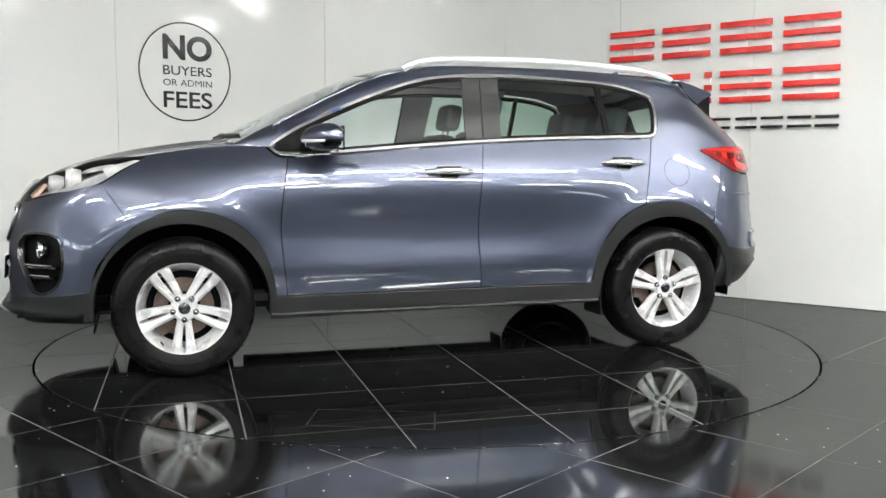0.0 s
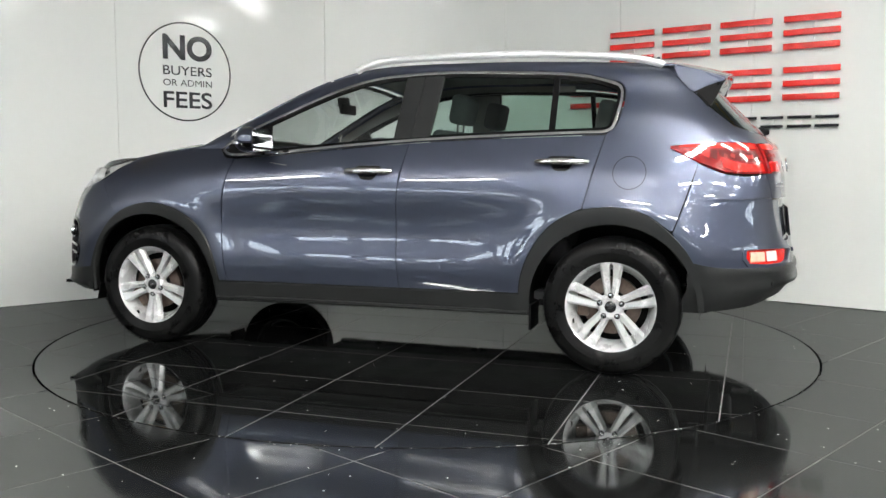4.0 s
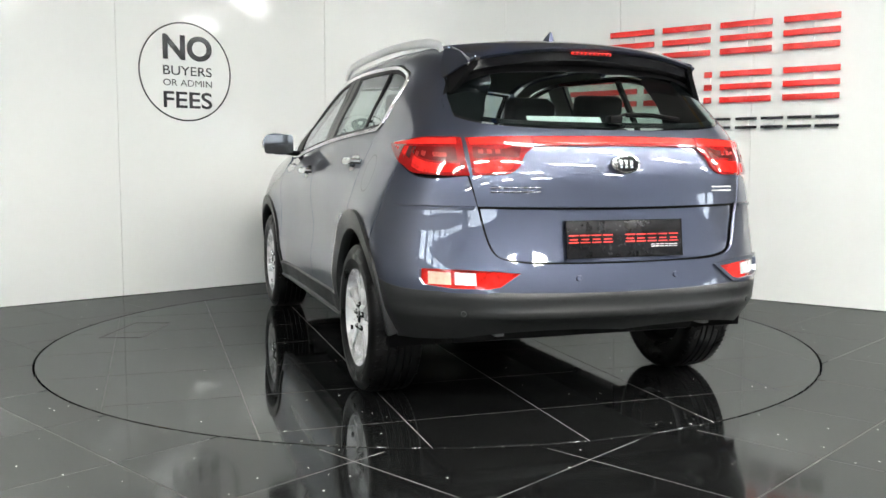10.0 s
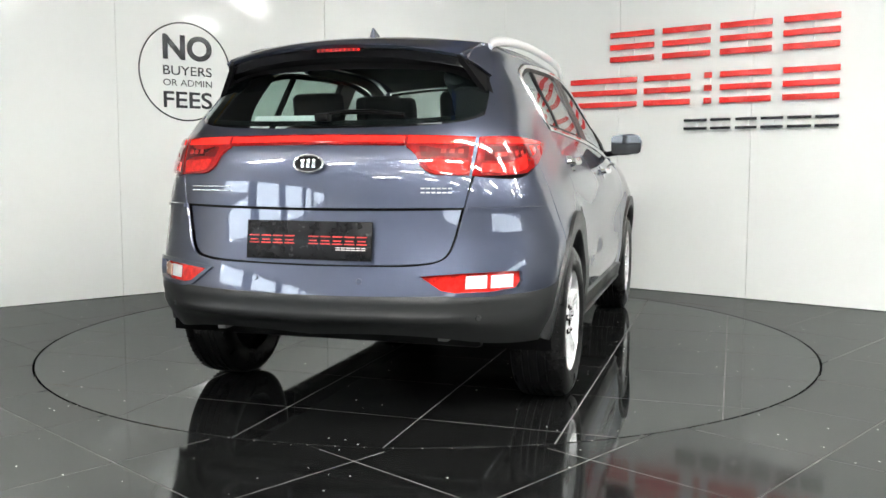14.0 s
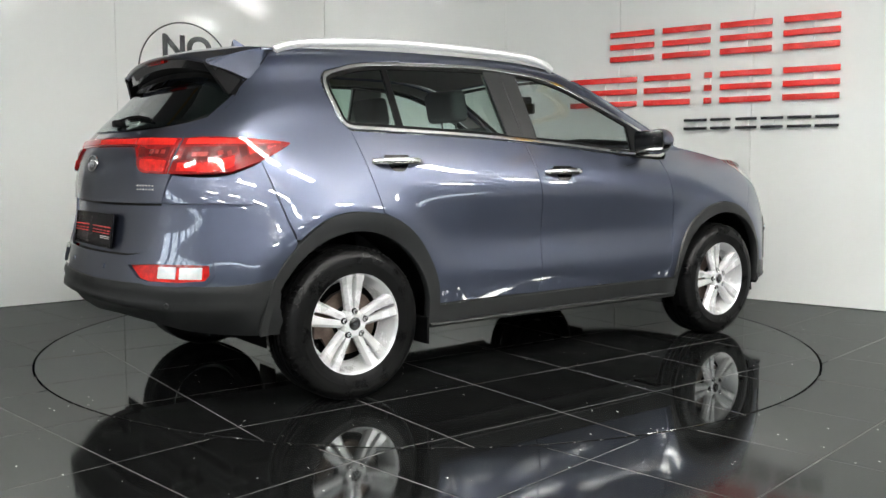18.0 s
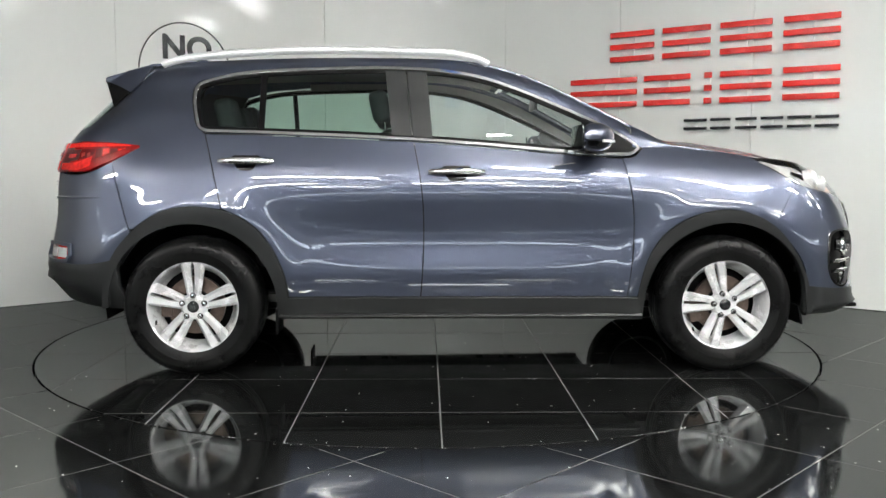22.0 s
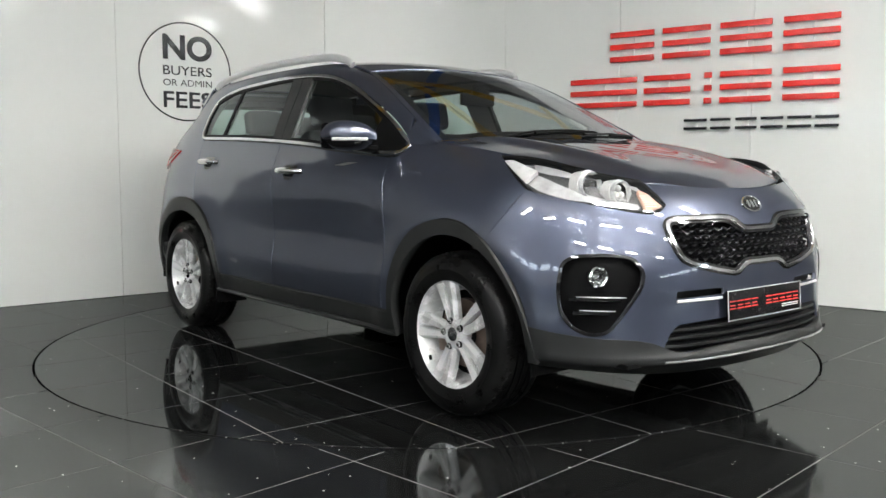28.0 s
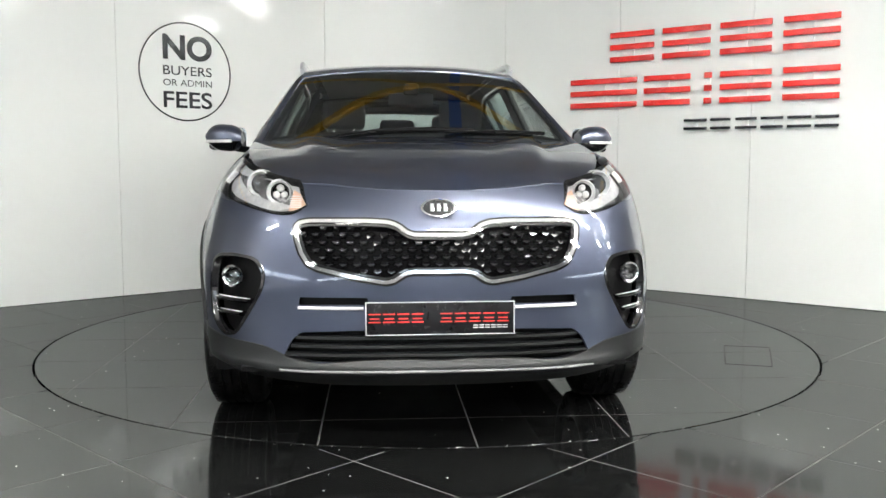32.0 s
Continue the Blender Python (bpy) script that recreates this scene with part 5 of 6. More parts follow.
hl_top = [hood_pt(1.47, 0.735), hood_pt(1.60, 0.705), hood_pt(1.72, 0.662), hood_pt(1.86, 0.61), hood_pt(1.965, 0.488)]
hl_top[0] = wfs(1.485, 1.088)
hl_low = [wf(0.462, 0.906), wf(0.50, 0.884), wf(0.60, 0.876), wf(0.70, 0.899), wfs(1.70, 0.959), wfs(1.60, 1.022), wfs(1.49, 1.076)]
hl = outline(hl_top, [hl_top[-1], hl_low[0]], hl_low)
for f in (1, -1):
    c = hl if f > 0 else neg(hl)
    t = panel("headlamp", c, "WF", M_LOW, LAMPGLASS, car, "clear swept-back headlamp with twin round projectors", off=0.0, thick=0)
    panel("housing", c, "WF", M_LOW, DARKBOWL, t, "smoked headlamp housing", off=-0.052, thick=0)
    silver = outline([wfs(1.53, 1.07), wfs(1.64, 1.050), wf(0.72, 0.975), wf(0.62, 0.938), wf(0.552, 0.926)], [wf(0.552, 0.926), wf(0.552, 0.912)], [wf(0.552, 0.912), wf(0.62, 0.900), wf(0.70, 0.921), wfs(1.70, 0.985), wfs(1.60, 1.042)], [wfs(1.60, 1.042), wfs(1.53, 1.07)])
    panel("bowl", silver if f > 0 else neg(silver), "WF", M_LOW, BOWL, t, "silvered reflector bowl", off=-0.04, thick=0.01)
    mask = outline([hood_pt(1.62, 0.70), hood_pt(1.72, 0.66), hood_pt(1.86, 0.598), hood_pt(1.95, 0.50)], [hood_pt(1.95, 0.50), wf(0.50, 0.94)], [wf(0.50, 0.955), wf(0.58, 0.998), wfs(1.78, 1.025), wfs(1.68, 1.045)], [wfs(1.68, 1.045), hood_pt(1.62, 0.70)])
    panel("housing_mask", mask if f > 0 else neg(mask), "WF", M_LOW, BOWL, t, "silvered upper mask", off=-0.03, thick=0)
    panel("rim", inset(c, -0.001), "WF", M_LOW, BLACK, t, holes=[inset(c, 0.008)], off=-0.002, thick=0.03)
    facet = outline([wfs(1.505, 1.074), wfs(1.60, 1.032), wfs(1.675, 0.990)], [wfs(1.675, 0.990), wfs(1.70, 1.035)], [wfs(1.70, 1.035), wfs(1.62, 1.060), wfs(1.55, 1.079)], [wfs(1.55, 1.079), wfs(1.505, 1.074)])
    panel("reflector", facet if f > 0 else neg(facet), "WF", M_LOW, LENS, t, "bright reflector facet", off=-0.012, thick=0.02)
    amb = rounded([wf(0.474, 0.905), wf(0.545, 0.892), wf(0.526, 0.970), wf(0.500, 0.955)], 0.004, 2)
    panel("indicator", amb if f > 0 else neg(amb), "WF", M_LOW, AMBER, t, "pale amber indicator", off=-0.02, thick=0.02)
    for k in range(6):
        z = 0.906 + 0.008 * k
        path = [M_LOW.cast(*project("WF", wf(y, z)[0] * f, z), Vector((1, 0.3 * f, 0.3))) for y in (0.496, 0.518, 0.54)]
        part("indicator_rib", sweep([tuple(h - n * 0.019) for h, n in path], circle(0.0022, 6)), LENS, t)
    for y, z, r, tri in ((0.664, 0.978, 0.052, False), (0.588, 0.949, 0.047, True)):
        h, n = M_LOW.cast(*project("WF", *wf(y, z)), Vector((1, 0.3, 0.3)))
        h = Vector((h.x, h.y * f, h.z))
        m = Matrix.Translation(h - Vector((0.045, 0.012 * f, 0.004))) @ Vector((0.97, 0.12 * f, 0.05)).normalized().to_track_quat("Y", "Z").to_matrix().to_4x4()
        part("projector_ring", lathe([(r * 0.74, 0.0), (r, -0.004), (r * 1.02, 0.01), (r * 0.92, 0.020), (r * 0.80, 0.010)], 36, m=m), RIM, t, "bright projector ring")
        part("projector_shroud", lathe([(r * 1.0, -0.05), (r * 1.12, -0.05), (r * 1.10, -0.002), (r * 0.99, -0.002)], 36, m=m), LENS, t)
        part("projector_bowl", lathe([(0.0005, -0.02), (r * 0.5, -0.012), (r * 0.76, 0.002), (r * 0.8, -0.02), (0.0005, -0.03)], 30, m=m), GLOSSBLACK if not tri else BLACK, t)
        if tri:
            for k in range(3):
                a = radians(90 + 120 * k)
                q = m @ Matrix.Translation((r * 0.36 * math.cos(a), 0, r * 0.36 * math.sin(a)))
                part("led_lens", lathe([(0.0005, 0.006), (r * 0.18, 0.004), (r * 0.31, -0.004), (r * 0.31, -0.012), (0.0005, -0.012)], 16, m=q), LENS, t)
        else:
            part("projector_lens", lathe([(0.0005, 0.014), (r * 0.3, 0.011), (r * 0.6, 0.0), (r * 0.62, -0.01), (0.0005, -0.012)], 28, m=m), LAMPGLASS, t)

# ---- cladding of arches and sills ----
inner_f = arc(1.335, 0.345, 0.420, 5, 171)
inner_r = arc(-1.335, 0.345, 0.416, 9, 178)
panels("wheel_arch_trim", outline(ARCH_F[:-1] + [(1.772, 0.42)], [(1.772, 0.42), (1.80, 0.30)], [(1.80, 0.30), (1.756, 0.30)], inner_f, [inner_f[-1], (0.915, 0.285)], [(0.915, 0.285), (0.885, 0.392)]), "S", M_LOW, CLAD, car, "dark grey plastic wheel arch trim", off=0.014, thick=0.05, step=0.025)
panels("wheel_arch_trim", outline(ARCH_R[:8] + [(-1.698, 0.63), (-1.757, 0.50), (-1.778, 0.40)], [(-1.778, 0.40), (-1.782, 0.340)], [(-1.782, 0.340), (-1.751, 0.345)], inner_r[::-1], [inner_r[0], (-0.915, 0.292)], [(-0.915, 0.292), (-0.868, 0.396)]), "S", M_BODY, CLAD, car, "dark grey plastic wheel arch trim", off=0.014, thick=0.05, step=0.025)
panels("sill_trim", outline([(0.90, 0.385), (0.5, 0.387), (-0.5, 0.389), (-0.88, 0.391)], [(-0.88, 0.391), (-0.915, 0.285)], [(-0.915, 0.285), (0.915, 0.275)], [(0.915, 0.275), (0.90, 0.385)]), "S", M_LOW, CLAD, car, "dark grey plastic sill trim", off=0.012, thick=0.06)
parts("sill_step", sweep([(x, 0.872, 0.292) for x in np.linspace(0.91, -0.91, 5)], circle(0.016, 8, 1.4, 0.8)), CLAD, car)

# hidden inner body that closes the gaps between panels
panels("inner_shell", outline([(0.92, 0.30), (-0.92, 0.30)], [(-0.92, 0.30), (-0.95, 0.55), (-1.08, 0.71), (-1.335, 0.77), (-1.58, 0.68), (-1.68, 0.55)], [(-1.68, 0.55), (-1.76, 1.15)], [(-1.76, 1.15), (-1.3, 1.18), (-0.2, 1.155), (0.4, 1.105), (0.9, 1.09), (1.3, 1.07), (1.62, 1.02)], [(1.62, 1.02), (1.69, 0.64)],
                              [(1.69, 0.64), (1.58, 0.70), (1.335, 0.77), (1.08, 0.71), (0.95, 0.55), (0.92, 0.30)]), "S", M_LOW, BLACK, car, off=-0.022, thick=0, step=0.06)
rear_in = outline([wrs(-1.72, 0.5), wrs(-1.72, 1.1)], [wrs(-1.72, 1.1), wr(0.66, 1.19), wr(0.0, 1.19)], neg([wrs(-1.72, 1.1), wr(0.66, 1.19), wr(0.0, 1.19)])[::-1], neg([wrs(-1.72, 0.5), wrs(-1.72, 1.1)])[::-1], [(-wrs(-1.72, 0.5)[0], 0.5), (0, 0.45), wrs(-1.72, 0.5)])
panel("inner_shell", rear_in, "WR", M_BODY, BLACK, car, off=-0.045, thick=0, step=0.06)
panel("inner_shell", outline([wfs(1.72, 0.5), wfs(1.68, 0.98)], [wfs(1.68, 0.98), wf(0.55, 0.93), (0, 0.93)], neg([wfs(1.68, 0.98), wf(0.55, 0.93), (0, 0.93)])[::-1], neg([wfs(1.72, 0.5), wfs(1.68, 0.98)])[::-1], [(-wfs(1.72, 0.5)[0], 0.5), (0, 0.3), wfs(1.72, 0.5)]), "WF", M_LOW, BLACK, car, off=-0.075, thick=0, step=0.06)
panel("inner_shell", outline([(1.05, -0.7), (1.05, 0.7)], [(1.05, 0.7), (1.5, 0.68), (1.8, 0.55), (2.0, 0.3)], [(2.0, 0.3), (2.03, 0), (2.0, -0.3)], [(2.0, -0.3), (1.8, -0.55), (1.5, -0.68), (1.05, -0.7)]), "T", M_HOOD, BLACK, car, off=-0.03, thick=0, step=0.07)
part("underbody", box((3.6, 1.2, 0.10), Matrix.Translation((0, 0, 0.335)), 0.03), BLACK, car, "black underbody")
for wx in (1.335, -1.335):
    bm = bmesh.new()
    rows = [[bm.verts.new((wx + 0.428 * math.cos(radians(a)), y, 0.345 + 0.428 * math.sin(radians(a)))) for y in (0.56, 0.885)] for a in range(-8, 189, 7)]
    mid = bm.verts.new((wx, 0.56, 0.345))
    for a, b in zip(rows, rows[1:]):
        bm.faces.new((a[0], b[0], b[1], a[1]))
        bm.faces.new((a[0], mid, b[0]))
    bmesh.ops.solidify(bm, geom=bm.faces[:], thickness=0.004)
    parts("wheel_liner", bm, BLACK, car)
# Trays and sill closures are added to shut light out of the underside.
part("undertray", box((0.50, 1.42, 0.02), Matrix.Translation((1.86, 0, 0.315)), 0.005), BLACK, car, "added black undertray that keeps light out from below")
part("undertray", box((0.40, 1.30, 0.02), Matrix.Translation((-1.86, 0, 0.43)), 0.005), BLACK, car, "added black undertray that keeps light out from below")
parts("sill_closure", box((1.80, 0.28, 0.02), Matrix.Translation((0, 0.72, 0.31)), 0.005), BLACK, car)
parts("mud_flap", box((0.012, 0.2, 0.13), Matrix.Translation((-0.925, 0.79, 0.27)), 0.004), BLACK, car)
parts("front_deflector", box((0.012, 0.20, 0.10), Matrix.Translation((1.745, 0.75, 0.285)) @ Matrix.Rotation(radians(-12), 4, "Y"), 0.004), BLACK, car)

# ---- side glass, pillars and chrome ----
DLO = outline([(0.905, 1.133), (0.872, 1.104), (0.82, 1.096), (0.45, 1.116), (0.03, 1.151), (-0.27, 1.171), (-0.87, 1.197), (-1.265, 1.208)], [(-1.265, 1.208), (-1.31, 1.224), (-1.334, 1.28), (-1.354, 1.39), (-1.344, 1.448), (-1.29, 1.478)],
              [(-1.29, 1.478), (-1.19, 1.505), (-0.89, 1.537), (-0.58, 1.549), (-0.27, 1.549), (-0.09, 1.537), (0.04, 1.519), (0.19, 1.479), (0.34, 1.424), (0.50, 1.357), (0.65, 1.29), (0.78, 1.226), (0.905, 1.150)], [(0.905, 1.150), (0.905, 1.133)])
panels("window_trim", DLO, "S", M_BODY, CHROME, car, "bright chrome window surround", holes=[inset(DLO, 0.013)], off=0.008, thick=0.02, step=0.02)
panels("window_seal", inset(DLO, 0.011), "S", M_BODY, BLACK, car, holes=[inset(DLO, 0.03)], off=0.001, thick=0.01, step=0.02)
gl = inset(DLO, 0.022)


def cut(poly, x0, x1):
    """The part of an outline between two upright, slightly raked lines."""
    def side(p, l, s):
        return s * (p[0] - (l[0] + (p[1] - 1.15) * l[1]))
    for l, s in ((x0, 1), (x1, -1)):
        out = []
        n = len(poly)
        for i in range(n):
            a, b = poly[i], poly[(i + 1) % n]
            da, db = side(a, l, s), side(b, l, s)
            if da >= 0:
                out.append(a)
            if da * db < 0:
                w = da / (da - db)
                out.append((a[0] + (b[0] - a[0]) * w, a[1] + (b[1] - a[1]) * w))
        poly = out
    return poly


panels("front_side_window", cut(gl, (-0.155, -0.075), (0.60, 0.25)), "S", M_BODY, FRONTGLASS, car, "front side window glass", off=-0.004, thick=0, step=0.05)
panels("rear_side_window", cut(gl, (-0.995, 0.0), (-0.335, -0.11)), "S", M_BODY, GLASS, car, "dark tinted rear side window", off=-0.004, thick=0, step=0.05)
panels("quarter_window", cut(gl, (-1.5, 0.0), (-1.015, 0.0)), "S", M_BODY, GLASS, car, "dark tinted quarter window", off=-0.004, thick=0, step=0.05)
panels("window_divider", cut(gl, (-1.02, 0.0), (-0.99, 0.0)), "S", M_BODY, BLACK, car, off=0.002, thick=0.02)
panels("pillar_trim", cut(gl, (-0.241, -0.09), (-0.145, -0.075)), "S", M_BODY, CLAD, car, "dark door pillar trim", off=0.003, thick=0.02)
panels("pillar_trim", cut(gl, (-0.345, -0.11), (-0.246, -0.09)), "S", M_BODY, CLAD, car, "dark door pillar trim", off=0.003, thick=0.02)
panels("mirror_gusset", cut(inset(DLO, 0.014), (0.59, 0.25), (1.2, 0.0)), "S", M_BODY, BLACK, car, "black mirror corner trim", off=0.003, thick=0.02)
top = [(0.905, 1.158), (0.78, 1.232), (0.65, 1.296), (0.50, 1.363), (0.34, 1.430), (0.19, 1.485), (0.04, 1.525), (-0.09, 1.543), (-0.27, 1.555), (-0.58, 1.555), (-0.9, 1.543)]
rim = [(-0.9, 1.594), (-0.4, 1.600), (0.03, 1.581), (0.22, 1.540), (0.40, 1.485), (0.60, 1.392), (0.82, 1.277), (0.905, 1.232)]
panels("roof_side", outline(top, [top[-1], rim[0]], rim, [rim[-1], top[0]]), "S", M_BODY, PAINT, car, thick=0.02)

panels("pillar_lining", outline(top, [top[-1], rim[0]], rim, [rim[-1], top[0]]), "S", M_BODY, LINING, car, "pale grey pillar lining", off=-0.035, thick=0, step=0.06)
panels("pillar_lining", cut(gl, (-0.34, -0.11), (-0.15, -0.075)), "S", M_BODY, LINING, car, "pale grey pillar lining", off=-0.03, thick=0, step=0.06)
panels("pillar_lining", outline([(-1.30, 1.20), (-1.36, 1.40), (-1.30, 1.50)], [(-1.30, 1.50), (-1.56, 1.54)], [(-1.56, 1.54), (-1.84, 1.30)], [(-1.84, 1.30), (-1.84, 1.0)], [(-1.84, 1.0), (-1.30, 1.20)]), "S", M_BODY, DASH, car, "dark pillar lining", off=-0.05, thick=0, step=0.06)
rail = [(0.15, 0.592, 1.575), (0.10, 0.596, 1.602), (0.02, 0.599, 1.621), (-0.12, 0.60, 1.635), (-0.5, 0.597, 1.643), (-0.9, 0.588, 1.639), (-1.2, 0.577, 1.622), (-1.38, 0.568, 1.605), (-1.50, 0.562, 1.580), (-1.54, 0.56, 1.56)]
path = spline(np.linspace(0, 1, len(rail)), rail)(np.linspace(0, 1, 40))
parts("roof_rail", sweep([tuple(p) for p in path], [(a * 1.1, b * 1.5 - 0.003) for a, b in circle(0.0135, 12)]), SATIN, car, "satin silver roof rail")

# door handles, fuel flap
for x0, x1, z, y in ((0.105, -0.164, 1.014, 0.886), (-0.939, -1.205, 1.064, 0.868)):
    n = 14
    pts, sc = [], []
    for i in range(n + 1):
        w = i / n
        x = x0 + (x1 - x0) * w
        h, nn = M_BODY.cast((x, 2.2, z), (0, -1, 0), Vector((0, 1, 0)))
        lift = 0.036 * (1 - abs(2 * w - 1) ** 4)
        pts.append((x, h.y + lift, z + 0.004 * math.sin(w * math.pi)))
        sc.append(0.72 + 0.28 * (1 - abs(2 * w - 1) ** 2))
    hs = parts("door_handle", sweep(pts, circle(0.0155, 10, 0.75, 1.1), scale=sc), CHROME, car, "bright chrome door handle")
    # the cup's shade is a flat dark sheet laid on the door skin
    cup = rounded([(x0 - 0.06, z + 0.03), (x1 + 0.06, z + 0.03), (x1 + 0.075, z - 0.012), (x1 + 0.10, z - 0.045), (x0 - 0.10, z - 0.045), (x0 - 0.075, z - 0.012)], 0.025, 4)
    d = sheet(cup, "S", M_BODY, off=0.0015, thick=0)
    for k, hnd in enumerate(hs):
        lay("handle_recess", d, GLOSSBLACK, hnd, "flat dark sheet for the shaded cup behind the handle", bool(k))
capc = arc(-1.41, 1.012, 0.082, 0, 360, 48)[:-1]
lay("fuel_flap", sheet(capc, "S", M_BODY, holes=[inset(capc, 0.003)], off=0.0012, thick=0), BLACK, car, "round seam of the fuel flap")

# mirrors
def mirror_shell(z0, z1, grow):
    bm = bmesh.new()
    rows = []
    for i in range(13):
        w = i / 12
        y = 0.865 + 0.19 * w
        hgt = 0.070 * (1 - abs(2 * w - 0.92) ** 3.2 * 0.55) * (1 if w < 0.97 else 0.8)
        dep = 0.104 * (1 - 0.5 * w ** 3)
        cx = 0.652 - 0.05 * w ** 1.5
        cz = 1.178 + 0.012 * w
        ring = []
        for k in range(20):
            a = 2 * math.pi * k / 20
            ca, sa = math.cos(a), math.sin(a)
            px = cx + dep * grow * math.copysign(abs(ca) ** 0.8, ca) * (1.0 if ca > 0 else 0.62)
            pz = cz + hgt * grow * math.copysign(abs(sa) ** 0.8, sa)
            ring.append((px, y, min(max(pz, z0), z1)))
        rows.append([bm.verts.new(p) for p in ring])
    for a, b in zip(rows, rows[1:]):
        for j in range(20):
            bm.faces.new((a[j], a[(j + 1) % 20], b[(j + 1) % 20], b[j]))
    bm.faces.new(rows[0])
    bm.faces.new(rows[-1][::-1])
    bmesh.ops.recalc_face_normals(bm, faces=bm.faces[:])
    return bm


caps = parts("mirror_cap", mirror_shell(1.163, 2.0, 1.0), PAINT, car, "body-coloured door mirror cap")
base = mirror_shell(0.5, 1.166, 0.985)
base2 = mirror_y(base)
for k, (cp, b) in enumerate(zip(caps, (base, base2))):
    f = -1 if k else 1
    part("mirror_base", b, GLOSSBLACK, cp, "black lower mirror shell")
    part("mirror_bezel", prism(rounded([(-0.095, -0.058), (0.094, -0.064), (0.095, 0.058), (-0.09, 0.063)], 0.028, 4), 0.008, Matrix.Translation((0.562, 0.957 * f, 1.182)) @ Matrix.Rotation(radians(90 - 6 * f), 4, "Z")), GLOSSBLACK, cp, "black mirror bezel")
    part("mirror_glass", prism(rounded([(-0.085, -0.05), (0.085, -0.055), (0.085, 0.05), (-0.08, 0.055)], 0.025, 4), 0.003, Matrix.Translation((0.559, 0.957 * f, 1.182)) @ Matrix.Rotation(radians(90 - 6 * f), 4, "Z")), MIRROR, cp, "mirror glass")
    pts = [(0.652 - 0.05 * w ** 1.5 + 0.106 * (1 - 0.5 * w ** 3), (0.865 + 0.19 * w) * f, 1.166) for w in np.linspace(0.25, 0.97, 9)]
    part("indicator_strip", sweep(pts, circle(0.0075, 8, 0.6, 1)), LENS, cp, "pale indicator strip")
    part("mirror_stalk", sweep([(0.66, 0.76 * f, 1.128), (0.655, 0.83 * f, 1.122), (0.65, 0.90 * f, 1.132)], circle(0.026, 10, 1.2, 0.7)), BLACK, cp, "black mirror stalk")

# plates, badges, wipers, aerial
def show_plate(name, w, h, m):
    t = part(name, box((w, 0.008, h), m, 0.003), PLATE, car, "black show plate with red print")
    u = w / 0.528
    for x, z, a, b in ((0, h / 2 - 0.002, w, 0.003), (0, 0.002 - h / 2, w, 0.003), (w / 2 - 0.002, 0, 0.003, h), (0.002 - w / 2, 0, 0.003, h)):
        part("plate_edge", box((a, 0.003, b), m @ Matrix.Translation((x, -0.004, z))), SATIN if h < 0.13 else BLACK, t)
    for i in range(10):
        if i == 4:
            continue
        wid = 0.042 * u
        x = (-0.232 + i * 0.0505) * u
        for z, ln in ((0.016, wid), (0.0, wid * 0.8), (-0.012, wid)):
            part("print_bar", box((ln, 0.002, 0.0045), m @ Matrix.Translation((x, -0.0045, z))), REDINK, t)
    for i in range(6):
        for z in (-0.026, -0.034):
            part("print_bar", box((0.017 * u, 0.002, 0.003), m @ Matrix.Translation(((0.125 + i * 0.021) * u, -0.0045, z))), WHITEINK, t)
    return t


show_plate("rear_plate", 0.53, 0.152, Matrix.Translation((-2.182, 0, 0.755)) @ Matrix.Rotation(radians(-90), 4, "Z") @ Matrix.Rotation(radians(-7), 4, "X"))
show_plate("front_plate", 0.528, 0.118, Matrix.Translation((2.222, 0, 0.511)) @ Matrix.Rotation(radians(90), 4, "Z") @ Matrix.Rotation(radians(-4), 4, "X"))


def badge(m, r):
    t = part("badge", lathe([(0.0005, 0.0), (r * 0.96, 0.0), (r, -0.004), (r * 0.98, -0.009), (r * 0.88, -0.010), (r * 0.84, -0.006), (0.0005, -0.006)], 40, m=m @ Matrix.Diagonal((1, 1, 0.58, 1))), CHROME, car, "oval chrome badge")
    part("badge_field", lathe([(0.0005, -0.0075), (r * 0.83, -0.0072), (r * 0.83, -0.004), (0.0005, -0.004)], 36, m=m @ Matrix.Diagonal((1, 1, 0.56, 1))), GLOSSBLACK, t)
    for x in (-0.36, 0.0, 0.36):
        part("badge_bar", box((r * 0.2, 0.004, r * 0.5), m @ Matrix.Translation((x * r, -0.009, 0)), 0.001), CHROME, t)


badge(Matrix.Translation((-2.17, 0, 1.052)) @ Matrix.Rotation(radians(-90), 4, "Z") @ Matrix.Rotation(radians(-8), 4, "X"), 0.066)
badge(Matrix.Translation((2.140, 0, 0.892)) @ Matrix.Rotation(radians(90), 4, "Z") @ Matrix.Rotation(radians(-33), 4, "X"), 0.066)
for y0, n, w, mt in ((0.545, 8, 0.021, CHROME), (-0.45, 6, 0.016, LENS)):
    for i in range(n):
        y = y0 - i * (w + 0.004)
        h, nn = M_BODY.cast((-4.3, y, 0.952), (1, 0, 0), Vector((-1, 0, 0)))
        for dz in (0.008, -0.008):
            part("script_bar", box((0.004, w, 0.006), Matrix.Translation(h + Vector((-0.002, 0, dz))), 0.001), mt, tailgate, "small bright script on the tailgate")


def wiper(pts, parent, name="wiper"):
    t = part(name, sweep(pts, circle(0.007, 8, 1.0, 0.7), scale=[1.3] + [1.0] * (len(pts) - 2) + [0.6]), BLACK, parent, "black wiper arm")
    part("blade", sweep([(x + 0.004, y, z - 0.008) for x, y, z in pts[1:]], circle(0.007, 6)), BLACK, t)


def on_top(x, y, d=0.010):
    h, n = M_TOP.cast((x, y, 3.2), (0, 0, -1), Vector((0, 0, 1)))
    return tuple(h + n * d)


